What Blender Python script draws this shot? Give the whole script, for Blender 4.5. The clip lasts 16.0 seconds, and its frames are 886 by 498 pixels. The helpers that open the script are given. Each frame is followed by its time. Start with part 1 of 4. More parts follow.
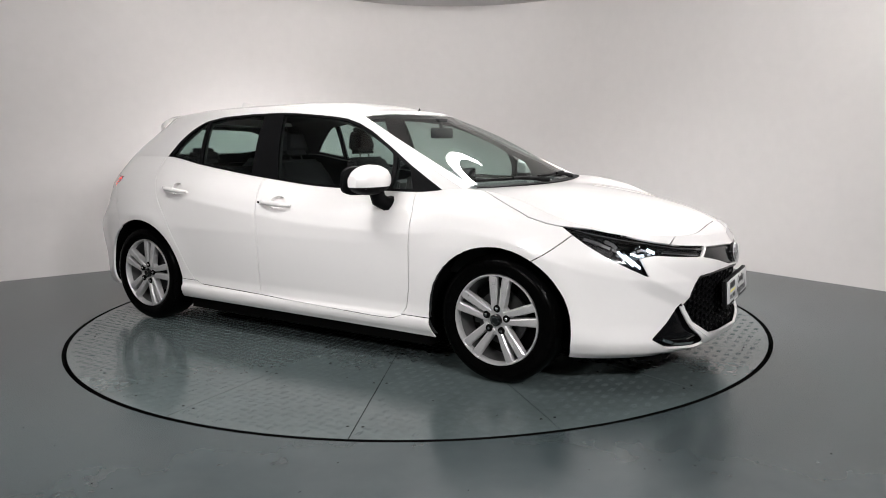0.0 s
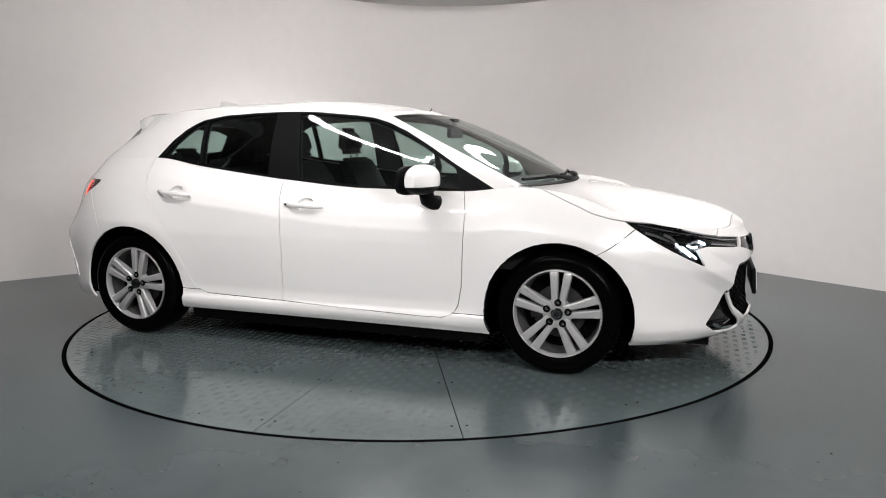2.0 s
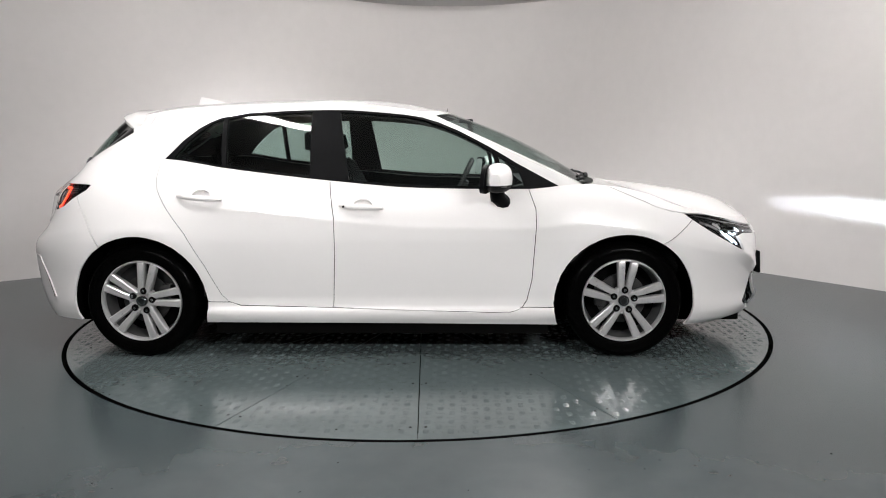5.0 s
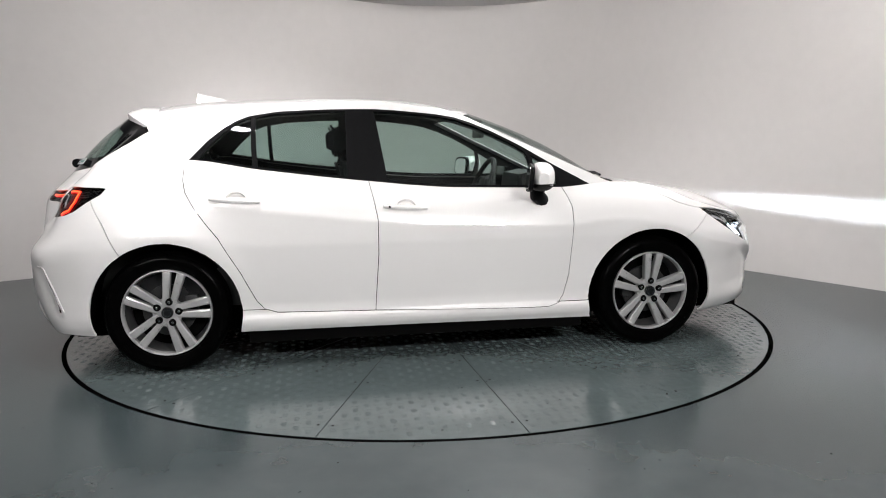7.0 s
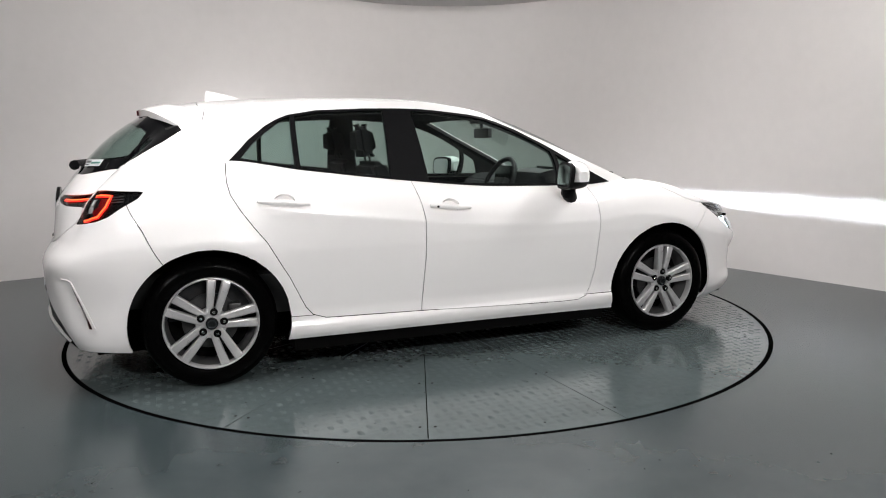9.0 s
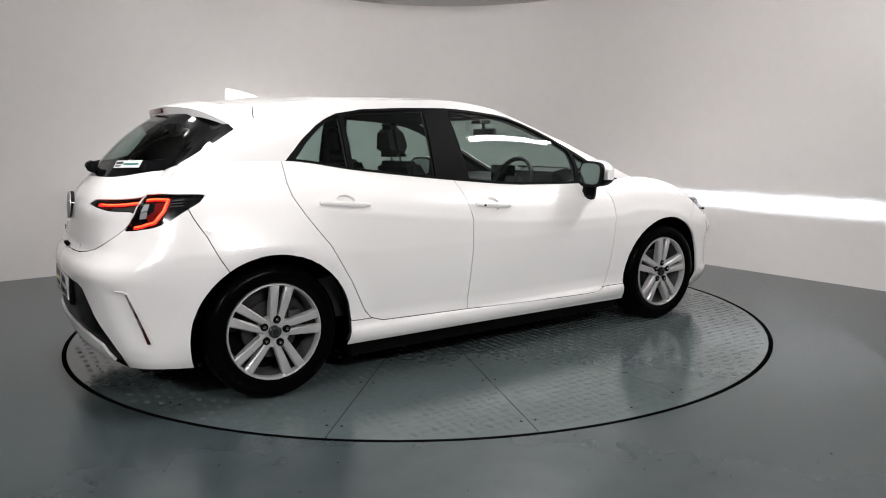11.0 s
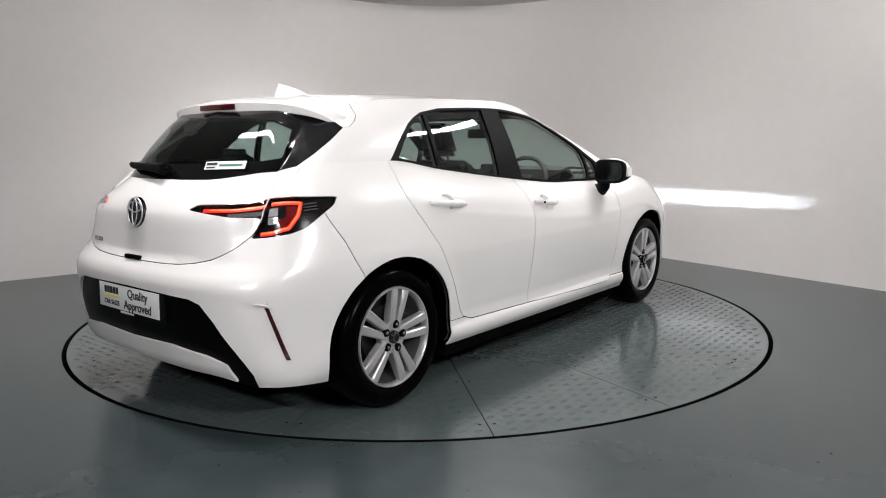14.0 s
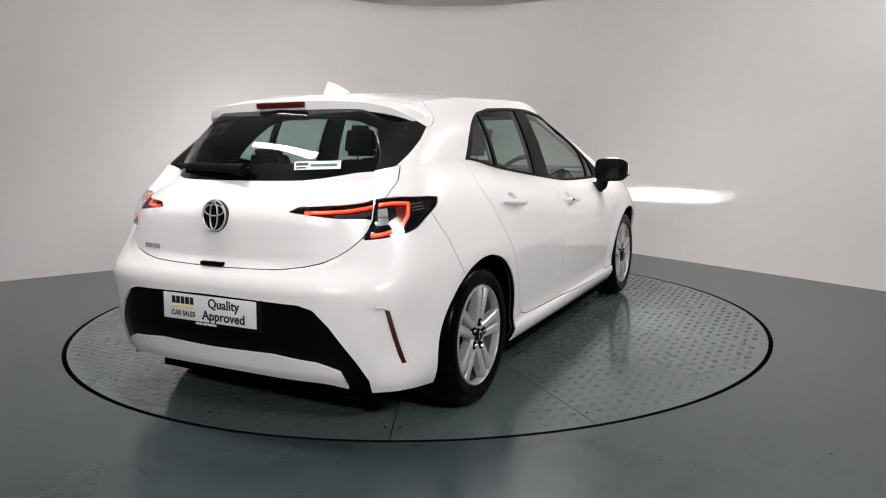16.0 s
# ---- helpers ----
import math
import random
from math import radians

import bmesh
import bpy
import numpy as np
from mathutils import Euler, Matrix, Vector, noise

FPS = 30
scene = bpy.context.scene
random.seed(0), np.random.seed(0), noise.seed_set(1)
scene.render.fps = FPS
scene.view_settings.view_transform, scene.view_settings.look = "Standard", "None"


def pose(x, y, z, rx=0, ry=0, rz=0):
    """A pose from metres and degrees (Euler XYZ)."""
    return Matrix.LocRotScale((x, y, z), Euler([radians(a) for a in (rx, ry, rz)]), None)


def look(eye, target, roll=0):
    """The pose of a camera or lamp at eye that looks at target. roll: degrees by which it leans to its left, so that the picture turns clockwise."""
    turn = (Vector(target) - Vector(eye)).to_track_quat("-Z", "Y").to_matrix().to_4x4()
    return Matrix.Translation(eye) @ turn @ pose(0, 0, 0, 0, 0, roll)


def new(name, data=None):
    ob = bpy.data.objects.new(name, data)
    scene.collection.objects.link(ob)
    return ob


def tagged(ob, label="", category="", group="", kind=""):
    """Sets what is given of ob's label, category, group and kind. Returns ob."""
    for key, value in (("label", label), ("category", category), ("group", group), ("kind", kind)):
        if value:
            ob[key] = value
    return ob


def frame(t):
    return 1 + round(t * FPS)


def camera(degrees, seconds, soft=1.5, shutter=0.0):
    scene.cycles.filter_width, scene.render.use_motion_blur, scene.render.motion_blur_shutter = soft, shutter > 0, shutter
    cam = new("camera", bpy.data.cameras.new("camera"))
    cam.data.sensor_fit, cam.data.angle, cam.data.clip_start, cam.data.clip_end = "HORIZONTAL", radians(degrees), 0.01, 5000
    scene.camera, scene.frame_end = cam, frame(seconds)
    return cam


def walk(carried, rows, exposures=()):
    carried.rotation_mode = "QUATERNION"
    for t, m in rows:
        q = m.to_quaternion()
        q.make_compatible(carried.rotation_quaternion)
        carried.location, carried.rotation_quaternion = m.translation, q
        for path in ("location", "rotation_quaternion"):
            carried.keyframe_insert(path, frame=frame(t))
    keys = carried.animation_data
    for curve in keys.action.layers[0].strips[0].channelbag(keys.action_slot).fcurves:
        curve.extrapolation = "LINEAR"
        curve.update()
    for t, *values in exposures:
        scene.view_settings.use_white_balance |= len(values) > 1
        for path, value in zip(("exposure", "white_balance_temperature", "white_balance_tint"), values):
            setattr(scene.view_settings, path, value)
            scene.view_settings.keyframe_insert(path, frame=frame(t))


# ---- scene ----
cam = camera(63.07, 16.0, soft=1.0)
walk(cam, [(t, look((0, -4.965, 1.176), (0 + 0.030069, -4.965 + 0.988605, 1.176 - 0.147515), -0.51)) for t in (0.0, 16.0)],
     ((0.0, .27), (3.5, .24), (7.0, .17), (9.0, .12), (12.5, .02), (16.0, .03)))

# ---- light ----
world = bpy.data.worlds.new("world")
scene.world = world
world.use_nodes = True
world.node_tree.nodes["Background"].inputs["Color"].default_value = (0.9, 0.93, 1.0, 1)
world.node_tree.nodes["Background"].inputs["Strength"].default_value = 0.02
CEIL_Z = 2.72
# batten lights, the tilted ones and the fifth added as fill: x, y, turn, tilt, watts
LAMPS = ((-1.3, -1.8, -50, 0, 18), (1.9, -5.5, 16, 62, 54), (-2.2, -5.6, -22, 62, 28), (.85, .38, 53, 0, 27), (-.7, 1.2, -50, 0, 34), (2.5, -.7, 90, 50, 17))


# ---- materials ----
def mat(name, color, rough=.5, metal=0.0, noise_amt=0.0, scale=8.0, bump=0.0, bump_scale=120.0, rough_var=0.0, coat=0.0, spec=.5):
    m = bpy.data.materials.new(name)
    m.use_nodes = True
    nt = m.node_tree
    b = nt.nodes["Principled BSDF"]
    b.inputs["Base Color"].default_value = (*color, 1)
    b.inputs["Roughness"].default_value = rough
    b.inputs["Metallic"].default_value = metal
    b.inputs["Specular IOR Level"].default_value = spec
    b.inputs["Coat Weight"].default_value = coat
    b.inputs["Coat Roughness"].default_value = .03
    co = nt.nodes.new("ShaderNodeTexCoord")
    if noise_amt or rough_var:
        a, c = nt.nodes.new("ShaderNodeTexNoise"), nt.nodes.new("ShaderNodeTexNoise")
        a.inputs["Scale"].default_value, c.inputs["Scale"].default_value = scale, scale * 9
        a.inputs["Detail"].default_value = c.inputs["Detail"].default_value = 5
        nt.links.new(co.outputs["Object"], a.inputs["Vector"])
        nt.links.new(co.outputs["Object"], c.inputs["Vector"])
        add = nt.nodes.new("ShaderNodeMath")
        add.operation = "ADD"
        nt.links.new(a.outputs["Fac"], add.inputs[0])
        nt.links.new(c.outputs["Fac"], add.inputs[1])
        if noise_amt:
            r = nt.nodes.new("ShaderNodeMapRange")
            r.inputs["From Min"].default_value, r.inputs["From Max"].default_value = .7, 1.3
            r.inputs["To Min"].default_value, r.inputs["To Max"].default_value = 1 - noise_amt, 1 + noise_amt
            nt.links.new(add.outputs[0], r.inputs["Value"])
            mul = nt.nodes.new("ShaderNodeVectorMath")
            mul.operation = "SCALE"
            mul.inputs[0].default_value = color
            nt.links.new(r.outputs[0], mul.inputs["Scale"])
            nt.links.new(mul.outputs[0], b.inputs["Base Color"])
        if rough_var:
            r = nt.nodes.new("ShaderNodeMapRange")
            r.inputs["From Min"].default_value, r.inputs["From Max"].default_value = .7, 1.3
            r.inputs["To Min"].default_value, r.inputs["To Max"].default_value = max(rough - rough_var, .02), rough + rough_var
            nt.links.new(add.outputs[0], r.inputs["Value"])
            nt.links.new(r.outputs[0], b.inputs["Roughness"])
    if bump:
        n = nt.nodes.new("ShaderNodeTexNoise")
        n.inputs["Scale"].default_value, n.inputs["Detail"].default_value = bump_scale, 6
        nt.links.new(co.outputs["Object"], n.inputs["Vector"])
        bp = nt.nodes.new("ShaderNodeBump")
        bp.inputs["Strength"].default_value, bp.inputs["Distance"].default_value = bump, .004
        nt.links.new(n.outputs["Fac"], bp.inputs["Height"])
        nt.links.new(bp.outputs[0], b.inputs["Normal"])
    return m


def glow(name, color, strength):
    m = mat(name, color, .3)
    b = m.node_tree.nodes["Principled BSDF"]
    b.inputs["Emission Color"].default_value = (*color, 1)
    b.inputs["Emission Strength"].default_value = strength
    return m


def clear(name, tint, rough=.01):
    """Thin tinted glass: part mirror by Fresnel, the rest passes through."""
    m = bpy.data.materials.new(name)
    m.use_nodes = True
    nt = m.node_tree
    nt.nodes.clear()
    o, mix = nt.nodes.new("ShaderNodeOutputMaterial"), nt.nodes.new("ShaderNodeMixShader")
    t, g, f = nt.nodes.new("ShaderNodeBsdfTransparent"), nt.nodes.new("ShaderNodeBsdfGlossy"), nt.nodes.new("ShaderNodeLayerWeight")
    t.inputs["Color"].default_value = (*tint, 1)
    g.inputs["Roughness"].default_value = rough
    f.inputs["Blend"].default_value = .5
    pw, ad = nt.nodes.new("ShaderNodeMath"), nt.nodes.new("ShaderNodeMath")
    pw.operation, ad.operation = "POWER", "MULTIPLY_ADD"
    pw.inputs[1].default_value, ad.inputs[1].default_value, ad.inputs[2].default_value = 5.0, .92, .05
    nt.links.new(f.outputs["Facing"], pw.inputs[0])
    nt.links.new(pw.outputs[0], ad.inputs[0])
    nt.links.new(ad.outputs[0], mix.inputs[0])
    nt.links.new(t.outputs[0], mix.inputs[1])
    nt.links.new(g.outputs[0], mix.inputs[2])
    nt.links.new(mix.outputs[0], o.inputs["Surface"])
    return m


M_WALL = mat("wall_paint", (.735, .703, .692), .55, noise_amt=.02, scale=1.2, bump=.05, bump_scale=60)
# near-black stand-in for the unlit space behind the camera
M_DARKWALL = mat("unseen_wall_dark", (.045, .045, .047), .6, noise_amt=.05, scale=1.5)
M_CEIL = mat("ceiling_paint", (.56, .548, .54), .8, noise_amt=.02, scale=2)
# much like the plates' paint; the dimmer light off the table is in this colour
M_FLOOR = mat("floor_paint_shaded", (.041, .055, .058), .25, noise_amt=.10, scale=.7)
M_PLATE = mat("tread_plate_paint", (.078, .098, .099), .14, noise_amt=.10, scale=3, bump=.012, bump_scale=9)
M_RING = mat("gap_dark", (.004, .004, .004), .9, spec=0.0)
M_PAINT = mat("white_car_paint", (.85, .827, .815), .3, coat=1.0, noise_amt=.004, scale=40)
M_BLACK = mat("gloss_black", (.004, .004, .0045), .12, noise_amt=.1, scale=20)
M_TRIM = mat("black_plastic", (.0045, .0045, .005), .5, noise_amt=.15, scale=60, bump=.2, bump_scale=700, spec=.06)
M_SATIN = mat("satin_black_plastic", (.0016, .0016, .0018), .35, noise_amt=.15, scale=60, bump=.1, bump_scale=600, spec=.08)
M_SEAM = mat("seam_dark", (.004, .004, .004), .9, spec=0.0)
M_TYRE = mat("tyre_rubber", (.0012, .0012, .0012), .24, noise_amt=.25, scale=25, bump=.08, bump_scale=200, spec=.035)
M_ALLOY = mat("alloy_silver", (.52, .515, .515), .32, .45, noise_amt=.05, scale=30, rough_var=.05)
M_DARKMET = mat("dark_metal", (.06, .06, .06), .45, .8, noise_amt=.2, scale=30)
# darker than the alloy, to paint the shade inside the wheel
M_BARREL = mat("wheel_barrel_shaded", (.10, .10, .10), .4, .3, noise_amt=.15, scale=30)
M_REVERSE = mat("clear_reflector", (.42, .42, .43), .18, .3, noise_amt=.2, scale=90, coat=1.0)
M_CHROME = mat("chrome", (.75, .75, .76), .08, 1.0, noise_amt=.02, scale=20)
M_BADGE = mat("badge_silver", (.55, .55, .56), .3, .5, noise_amt=.03, scale=20)
M_SEAT = mat("seat_fabric", (.008, .008, .009), .9, noise_amt=.3, scale=80, bump=.4, bump_scale=500)
M_DASH = mat("dash_plastic", (.007, .007, .008), .6, noise_amt=.2, scale=60, bump=.3, bump_scale=500)
M_LINER = mat("headliner", (.03, .03, .03), .9, noise_amt=.1, scale=50)
M_PLATEW = mat("plate_white", (.72, .73, .74), .25, noise_amt=.03, scale=30)
M_INK = mat("plate_ink", (.01, .01, .011), .4)
M_YELLOW = mat("plate_yellow", (.85, .72, .02), .4)
M_INKW = mat("white_ink", (.7, .7, .7), .5)
M_GLASS = clear("side_glass", (.61, .71, .68))
M_PRIV = clear("rear_glass_tint", (.50, .60, .57))
M_FRIT = mat("window_black_border", (.003, .003, .0035), .06, noise_amt=.1, scale=20)
M_LENS = clear("lamp_lens", (.92, .93, .94))
M_RED = mat("red_lens", (.15, .005, .006), .15, coat=1.0, noise_amt=.1, scale=30)
M_DIMRED = mat("dim_red_lens", (.055, .004, .005), .15, coat=1.0, noise_amt=.1, scale=30)
M_REDGLOW = glow("tail_glow", (1.0, .022, .015), 1.0)
M_BEAM = glow("beam_glow", (.82, .91, 1.0), 42000.0)
M_LED = glow("led_glow", (.74, .88, 1.0), 3.0)
M_CORE = glow("tail_core", (1.0, .16, .04), 1.6)
M_TUBE = glow("tube_glow", (1.0, .98, .96), 72.0)




# ---- mesh helpers ----
def mesh_ob(name, bm, material, parent=None, label="", smooth=True):
    me = bpy.data.meshes.new(name)
    for f in bm.faces:
        f.smooth = smooth
    bm.to_mesh(me)
    bm.free()
    me.materials.append(material)
    ob = new(name, me)
    if parent:
        ob.parent = parent
    if label:
        ob["label"] = label
    return ob


def part(name, bm, material, parent, label="", smooth=True):
    ob = mesh_ob(name, bm, material, parent, label, smooth)
    if smooth:
        ob.data.set_sharp_from_angle(angle=radians(38))
    return ob


def box(bm, c, size, m=None, bevel=0.0):
    r = bmesh.ops.create_cube(bm, size=1, matrix=(m or Matrix()) @ Matrix.Translation(c) @ Matrix.Diagonal((*size, 1)))
    if bevel:
        es = list({e for v in r["verts"] for e in v.link_edges})
        bmesh.ops.bevel(bm, geom=es, offset=bevel, segments=2, profile=.6, affect="EDGES")
    return bm


def tube(bm, pts, r, n=8, close=False):
    pts = [Vector(p) for p in pts]
    rings = []
    for i, p in enumerate(pts):
        d = (pts[min(i + 1, len(pts) - 1)] - pts[max(i - 1, 0)]).normalized()
        if close:
            d = (pts[(i + 1) % len(pts)] - pts[i - 1]).normalized()
        a = d.orthogonal().normalized() if i == 0 else (a - d * a.dot(d)).normalized()
        b = d.cross(a)
        rr = r[i] if hasattr(r, "__len__") else r
        rings.append([bm.verts.new(p + (a * math.cos(2 * math.pi * k / n) + b * math.sin(2 * math.pi * k / n)) * rr) for k in range(n)])
    m = len(rings)
    for i in range(m if close else m - 1):
        for k in range(n):
            bm.faces.new((rings[i][k], rings[i][(k + 1) % n], rings[(i + 1) % m][(k + 1) % n], rings[(i + 1) % m][k]))
    if not close:
        bm.faces.new(rings[0][::-1])
        bm.faces.new(rings[-1])
    return bm


def lathe(bm, profile, n=64, axis="y", m=None):
    """Turns (radius, along) pairs round an axis."""
    m = m or Matrix()
    rings = []
    for r, a in profile:
        row = []
        for k in range(n):
            c, s = math.cos(2 * math.pi * k / n) * r, math.sin(2 * math.pi * k / n) * r
            row.append(bm.verts.new(m @ Vector((c, a, s) if axis == "y" else (c, s, a))))
        rings.append(row)
    for i in range(len(rings) - 1):
        for k in range(n):
            bm.faces.new((rings[i][k], rings[i][(k + 1) % n], rings[i + 1][(k + 1) % n], rings[i + 1][k]))
    return bm


def prism(bm, outline, a, b, place):
    """A flat outline given thickness from a to b; place(u, v, w) puts a point."""
    lo, hi = [bm.verts.new(place(u, v, a)) for u, v in outline], [bm.verts.new(place(u, v, b)) for u, v in outline]
    n = len(outline)
    for k in range(n):
        bm.faces.new((lo[k], lo[(k + 1) % n], hi[(k + 1) % n], hi[k]))
    bm.faces.new(lo[::-1])
    bm.faces.new(hi)
    return bm


# ---- room: two walls that meet in a wide round corner ----
CORNER, LEFT_DIR, RIGHT_DIR, FILLET = Vector((.88, 4.40)), Vector((-.83, -.558)).normalized(), Vector((.558, -.83)).normalized(), 1.8


def wall_line():
    a, b = CORNER + LEFT_DIR * FILLET, CORNER + RIGHT_DIR * FILLET
    c = CORNER + (LEFT_DIR + RIGHT_DIR) * FILLET
    pts = [a + LEFT_DIR * 8.2, a + LEFT_DIR * 4, a + LEFT_DIR * 2]
    for k in range(25):
        q = math.pi / 2 * k / 24
        pts.append(c - RIGHT_DIR * FILLET * math.cos(q) - LEFT_DIR * FILLET * math.sin(q))
    pts += [b + RIGHT_DIR * 2, b + RIGHT_DIR * 4, b + RIGHT_DIR * 8.2]
    return pts


def wall_mesh(name, pts, z0, z1, thick, material, label, outward=1):
    bm = bmesh.new()
    n = len(pts)
    rows = []
    for i, p in enumerate(pts):
        d = (pts[min(i + 1, n - 1)] - pts[max(i - 1, 0)]).normalized()
        o = Vector((-d.y, d.x)) * thick * outward
        rows.append([bm.verts.new((q.x, q.y, z)) for q, z in ((p, z0), (p, z1), (p + o, z1), (p + o, z0))])
    for i in range(n - 1):
        for k in range(4):
            bm.faces.new((rows[i][k], rows[i][(k + 1) % 4], rows[i + 1][(k + 1) % 4], rows[i + 1][k]))
    bm.faces.new(rows[0])
    bm.faces.new(rows[-1][::-1])
    bmesh.ops.recalc_face_normals(bm, faces=bm.faces[:])
    ob = mesh_ob(name, bm, material)
    ob.data.set_sharp_from_angle(angle=radians(40))
    return tagged(ob, label, "wall", kind="structure")


WALL = wall_line()
wall_mesh("wall_curved", WALL, 0, CEIL_Z, .15, M_WALL, "pale grey painted studio wall with rounded corner")
far_a, far_b = WALL[0], WALL[-1]
far_c = far_a + RIGHT_DIR * (far_b - CORNER).length
# two unseen walls, added dark so glass and mirrors reflect no light
wall_mesh("unseen_wall_back", [far_c, far_a], 0, CEIL_Z, .15, M_DARKWALL, "unseen dark wall added behind the camera to keep reflections dark")
wall_mesh("unseen_wall_side", [far_b, far_c], 0, CEIL_Z, .15, M_DARKWALL, "unseen dark wall added at the side to keep reflections dark")
bm = bmesh.new()
box(bm, (0, 0, CEIL_Z + .076), (34, 34, .15))
tagged(mesh_ob("ceiling", bm, M_CEIL, smooth=False), "dull grey painted studio ceiling", "ceiling", kind="structure")

TABLE_R = 2.252
bm = bmesh.new()
outer = [bm.verts.new((17 * math.cos(a), 17 * math.sin(a), 0)) for a in np.linspace(0, 2 * math.pi, 128, endpoint=False)]
inner = [bm.verts.new((TABLE_R * math.cos(a), TABLE_R * math.sin(a), 0)) for a in np.linspace(0, 2 * math.pi, 128, endpoint=False)]
pit = [bm.verts.new((TABLE_R * math.cos(a), TABLE_R * math.sin(a), -.12)) for a in np.linspace(0, 2 * math.pi, 128, endpoint=False)]
for k in range(128):
    j = (k + 1) % 128
    bm.faces.new((outer[k], outer[j], inner[j], inner[k]))
    bm.faces.new((inner[k], inner[j], pit[j], pit[k]))
bm.faces.new(pit)
tagged(mesh_ob("floor", bm, M_FLOOR, smooth=False), "glossy grey-green painted concrete floor with small chips, weaker light put into its colour", "floor", kind="structure")

for lx, ly, deg, tilt, watts in LAMPS:
    root = tagged(new("ceiling_light"), "white batten ceiling light with glowing tube, some added as fill", "ceiling light", "studio ceiling lights")
    root.matrix_basis = pose(lx, ly, CEIL_Z, rz=deg)
    bm = bmesh.new()
    box(bm, (0, 0, -.02), (1.3, .09, .04), bevel=.006)
    part("housing", bm, M_CEIL, root)
    bm = bmesh.new()
    tube(bm, [(-.62, 0, -.055), (.62, 0, -.055)], .017, 10)
    part("tube", bm, M_TUBE, root, "glowing white tube")
    # where tilted, this light is added fill aimed at the car, unlike its tube
    lamp = bpy.data.lights.new("tube_light", "AREA")
    lamp.shape, lamp.size, lamp.size_y, lamp.energy, lamp.color = "RECTANGLE", 1.24, .12, watts, (1.0, .981, .982)
    lamp.spread = radians(130)
    lo = new("tube_light", lamp)
    lo.matrix_basis = pose(lx, ly, CEIL_Z - .10, rx=tilt, rz=deg)


# ---- car surfaces: x forward, y half width, z up ----
def spl(*pairs):
    """Monotone cubic curve through (a, b) pairs."""
    xs, ys = np.array(pairs, float).T
    h, dl = np.diff(xs), np.diff(ys) / np.diff(xs)
    m = np.zeros(len(xs))
    m[0], m[-1] = dl[0], dl[-1]
    for i in range(1, len(xs) - 1):
        if dl[i - 1] * dl[i] > 0:
            w1, w2 = 2 * h[i] + h[i - 1], h[i] + 2 * h[i - 1]
            m[i] = (w1 + w2) / (w1 / dl[i - 1] + w2 / dl[i])

    def f(x):
        x = np.clip(np.asarray(x, float), xs[0], xs[-1])
        i = np.clip(np.searchsorted(xs, x) - 1, 0, len(xs) - 2)
        t = (x - xs[i]) / h[i]
        return (ys[i] * (1 + 2 * t) * (1 - t) ** 2 + h[i] * m[i] * t * (1 - t) ** 2
                + ys[i + 1] * t * t * (3 - 2 * t) + h[i] * m[i + 1] * t * t * (t - 1))
    return f


def step(a, b, x):
    t = np.clip((np.asarray(x, float) - a) / (b - a), 0, 1)
    return t * t * (3 - 2 * t)


PLAN_X = spl((0, -2.095), (.3, -2.085), (.6, -2.045), (.8, -1.985), (.9, -1.935), (1.0, -1.86), (1.2, -1.62), (1.35, -1.2), (1.6, -.2), (1.85, .8), (2.0, 1.4), (2.2, 1.72), (2.4, 1.95), (2.6, 2.12), (2.8, 2.235), (3, 2.275))
PLAN_Y = spl((0, 0), (.3, .30), (.6, .56), (.8, .695), (.9, .75), (1.0, .795), (1.2, .86), (1.35, .885), (1.6, .893), (1.85, .885), (2.0, .875), (2.2, .83), (2.4, .72), (2.6, .54), (2.8, .28), (3, 0))
TOP_Z = spl((0, 1.02), (.6, 1.02), (.9, 1.035), (1.1, 1.07), (1.25, 1.09), (1.35, 1.09), (1.45, 1.035), (1.585, .967), (1.71, .925), (1.85, .915), (1.92, .94), (2.0, .90), (2.1, .835), (2.2, .795), (2.4, .75), (2.6, .73), (2.8, .715), (3, .70))
BOT_Z = spl((0, .22), (.7, .21), (1.0, .21), (1.2, .20), (1.6, .195), (1.9, .18), (2.1, .165), (2.4, .165), (2.7, .17), (3, .17))
TOP_IN = spl((0, .13), (.04, .085), (.08, .05), (.13, .022), (.2, 0))
TOP_WIDE = spl((0, .13), (.1, .078), (.2, .038), (.3, .012), (.38, 0))
TOP_AMP = spl((0, .5), (.6, .8), (.9, .9), (1.2, 1.1), (1.35, 1.27), (1.6, 1.0), (1.85, .97), (1.95, .85), (2.1, .6), (2.3, .55), (2.6, .6), (3, .5))
LOW_PLAIN = spl((.16, .07), (.2, .045), (.25, .024), (.3, .02), (.4, .02), (.55, .008), (.65, 0))
LOW_SIDE = spl((.16, .06), (.2, .040), (.215, .028), (.25, .019), (.27, .021), (.288, .033), (.33, .035), (.38, .029), (.5, .014), (.65, 0))
LOW_REAR = spl((.2, .08), (.3, .02), (.42, 0), (.6, 0), (.64, .009), (.68, .032), (.72, .050), (.78, .048), (.9, .04), (1.0, .04))
LOW_FRONT = spl((.16, .10), (.2, .035), (.26, .008), (.34, .018), (.46, .016), (.55, .006), (.62, 0), (.68, .01))
TAIL_ROLL = spl((0, .055), (.2, .06), (.4, .095), (.6, .145), (.8, .115), (1.0, .055), (1.2, 0), (3, 0))
S_COWL = 1.92


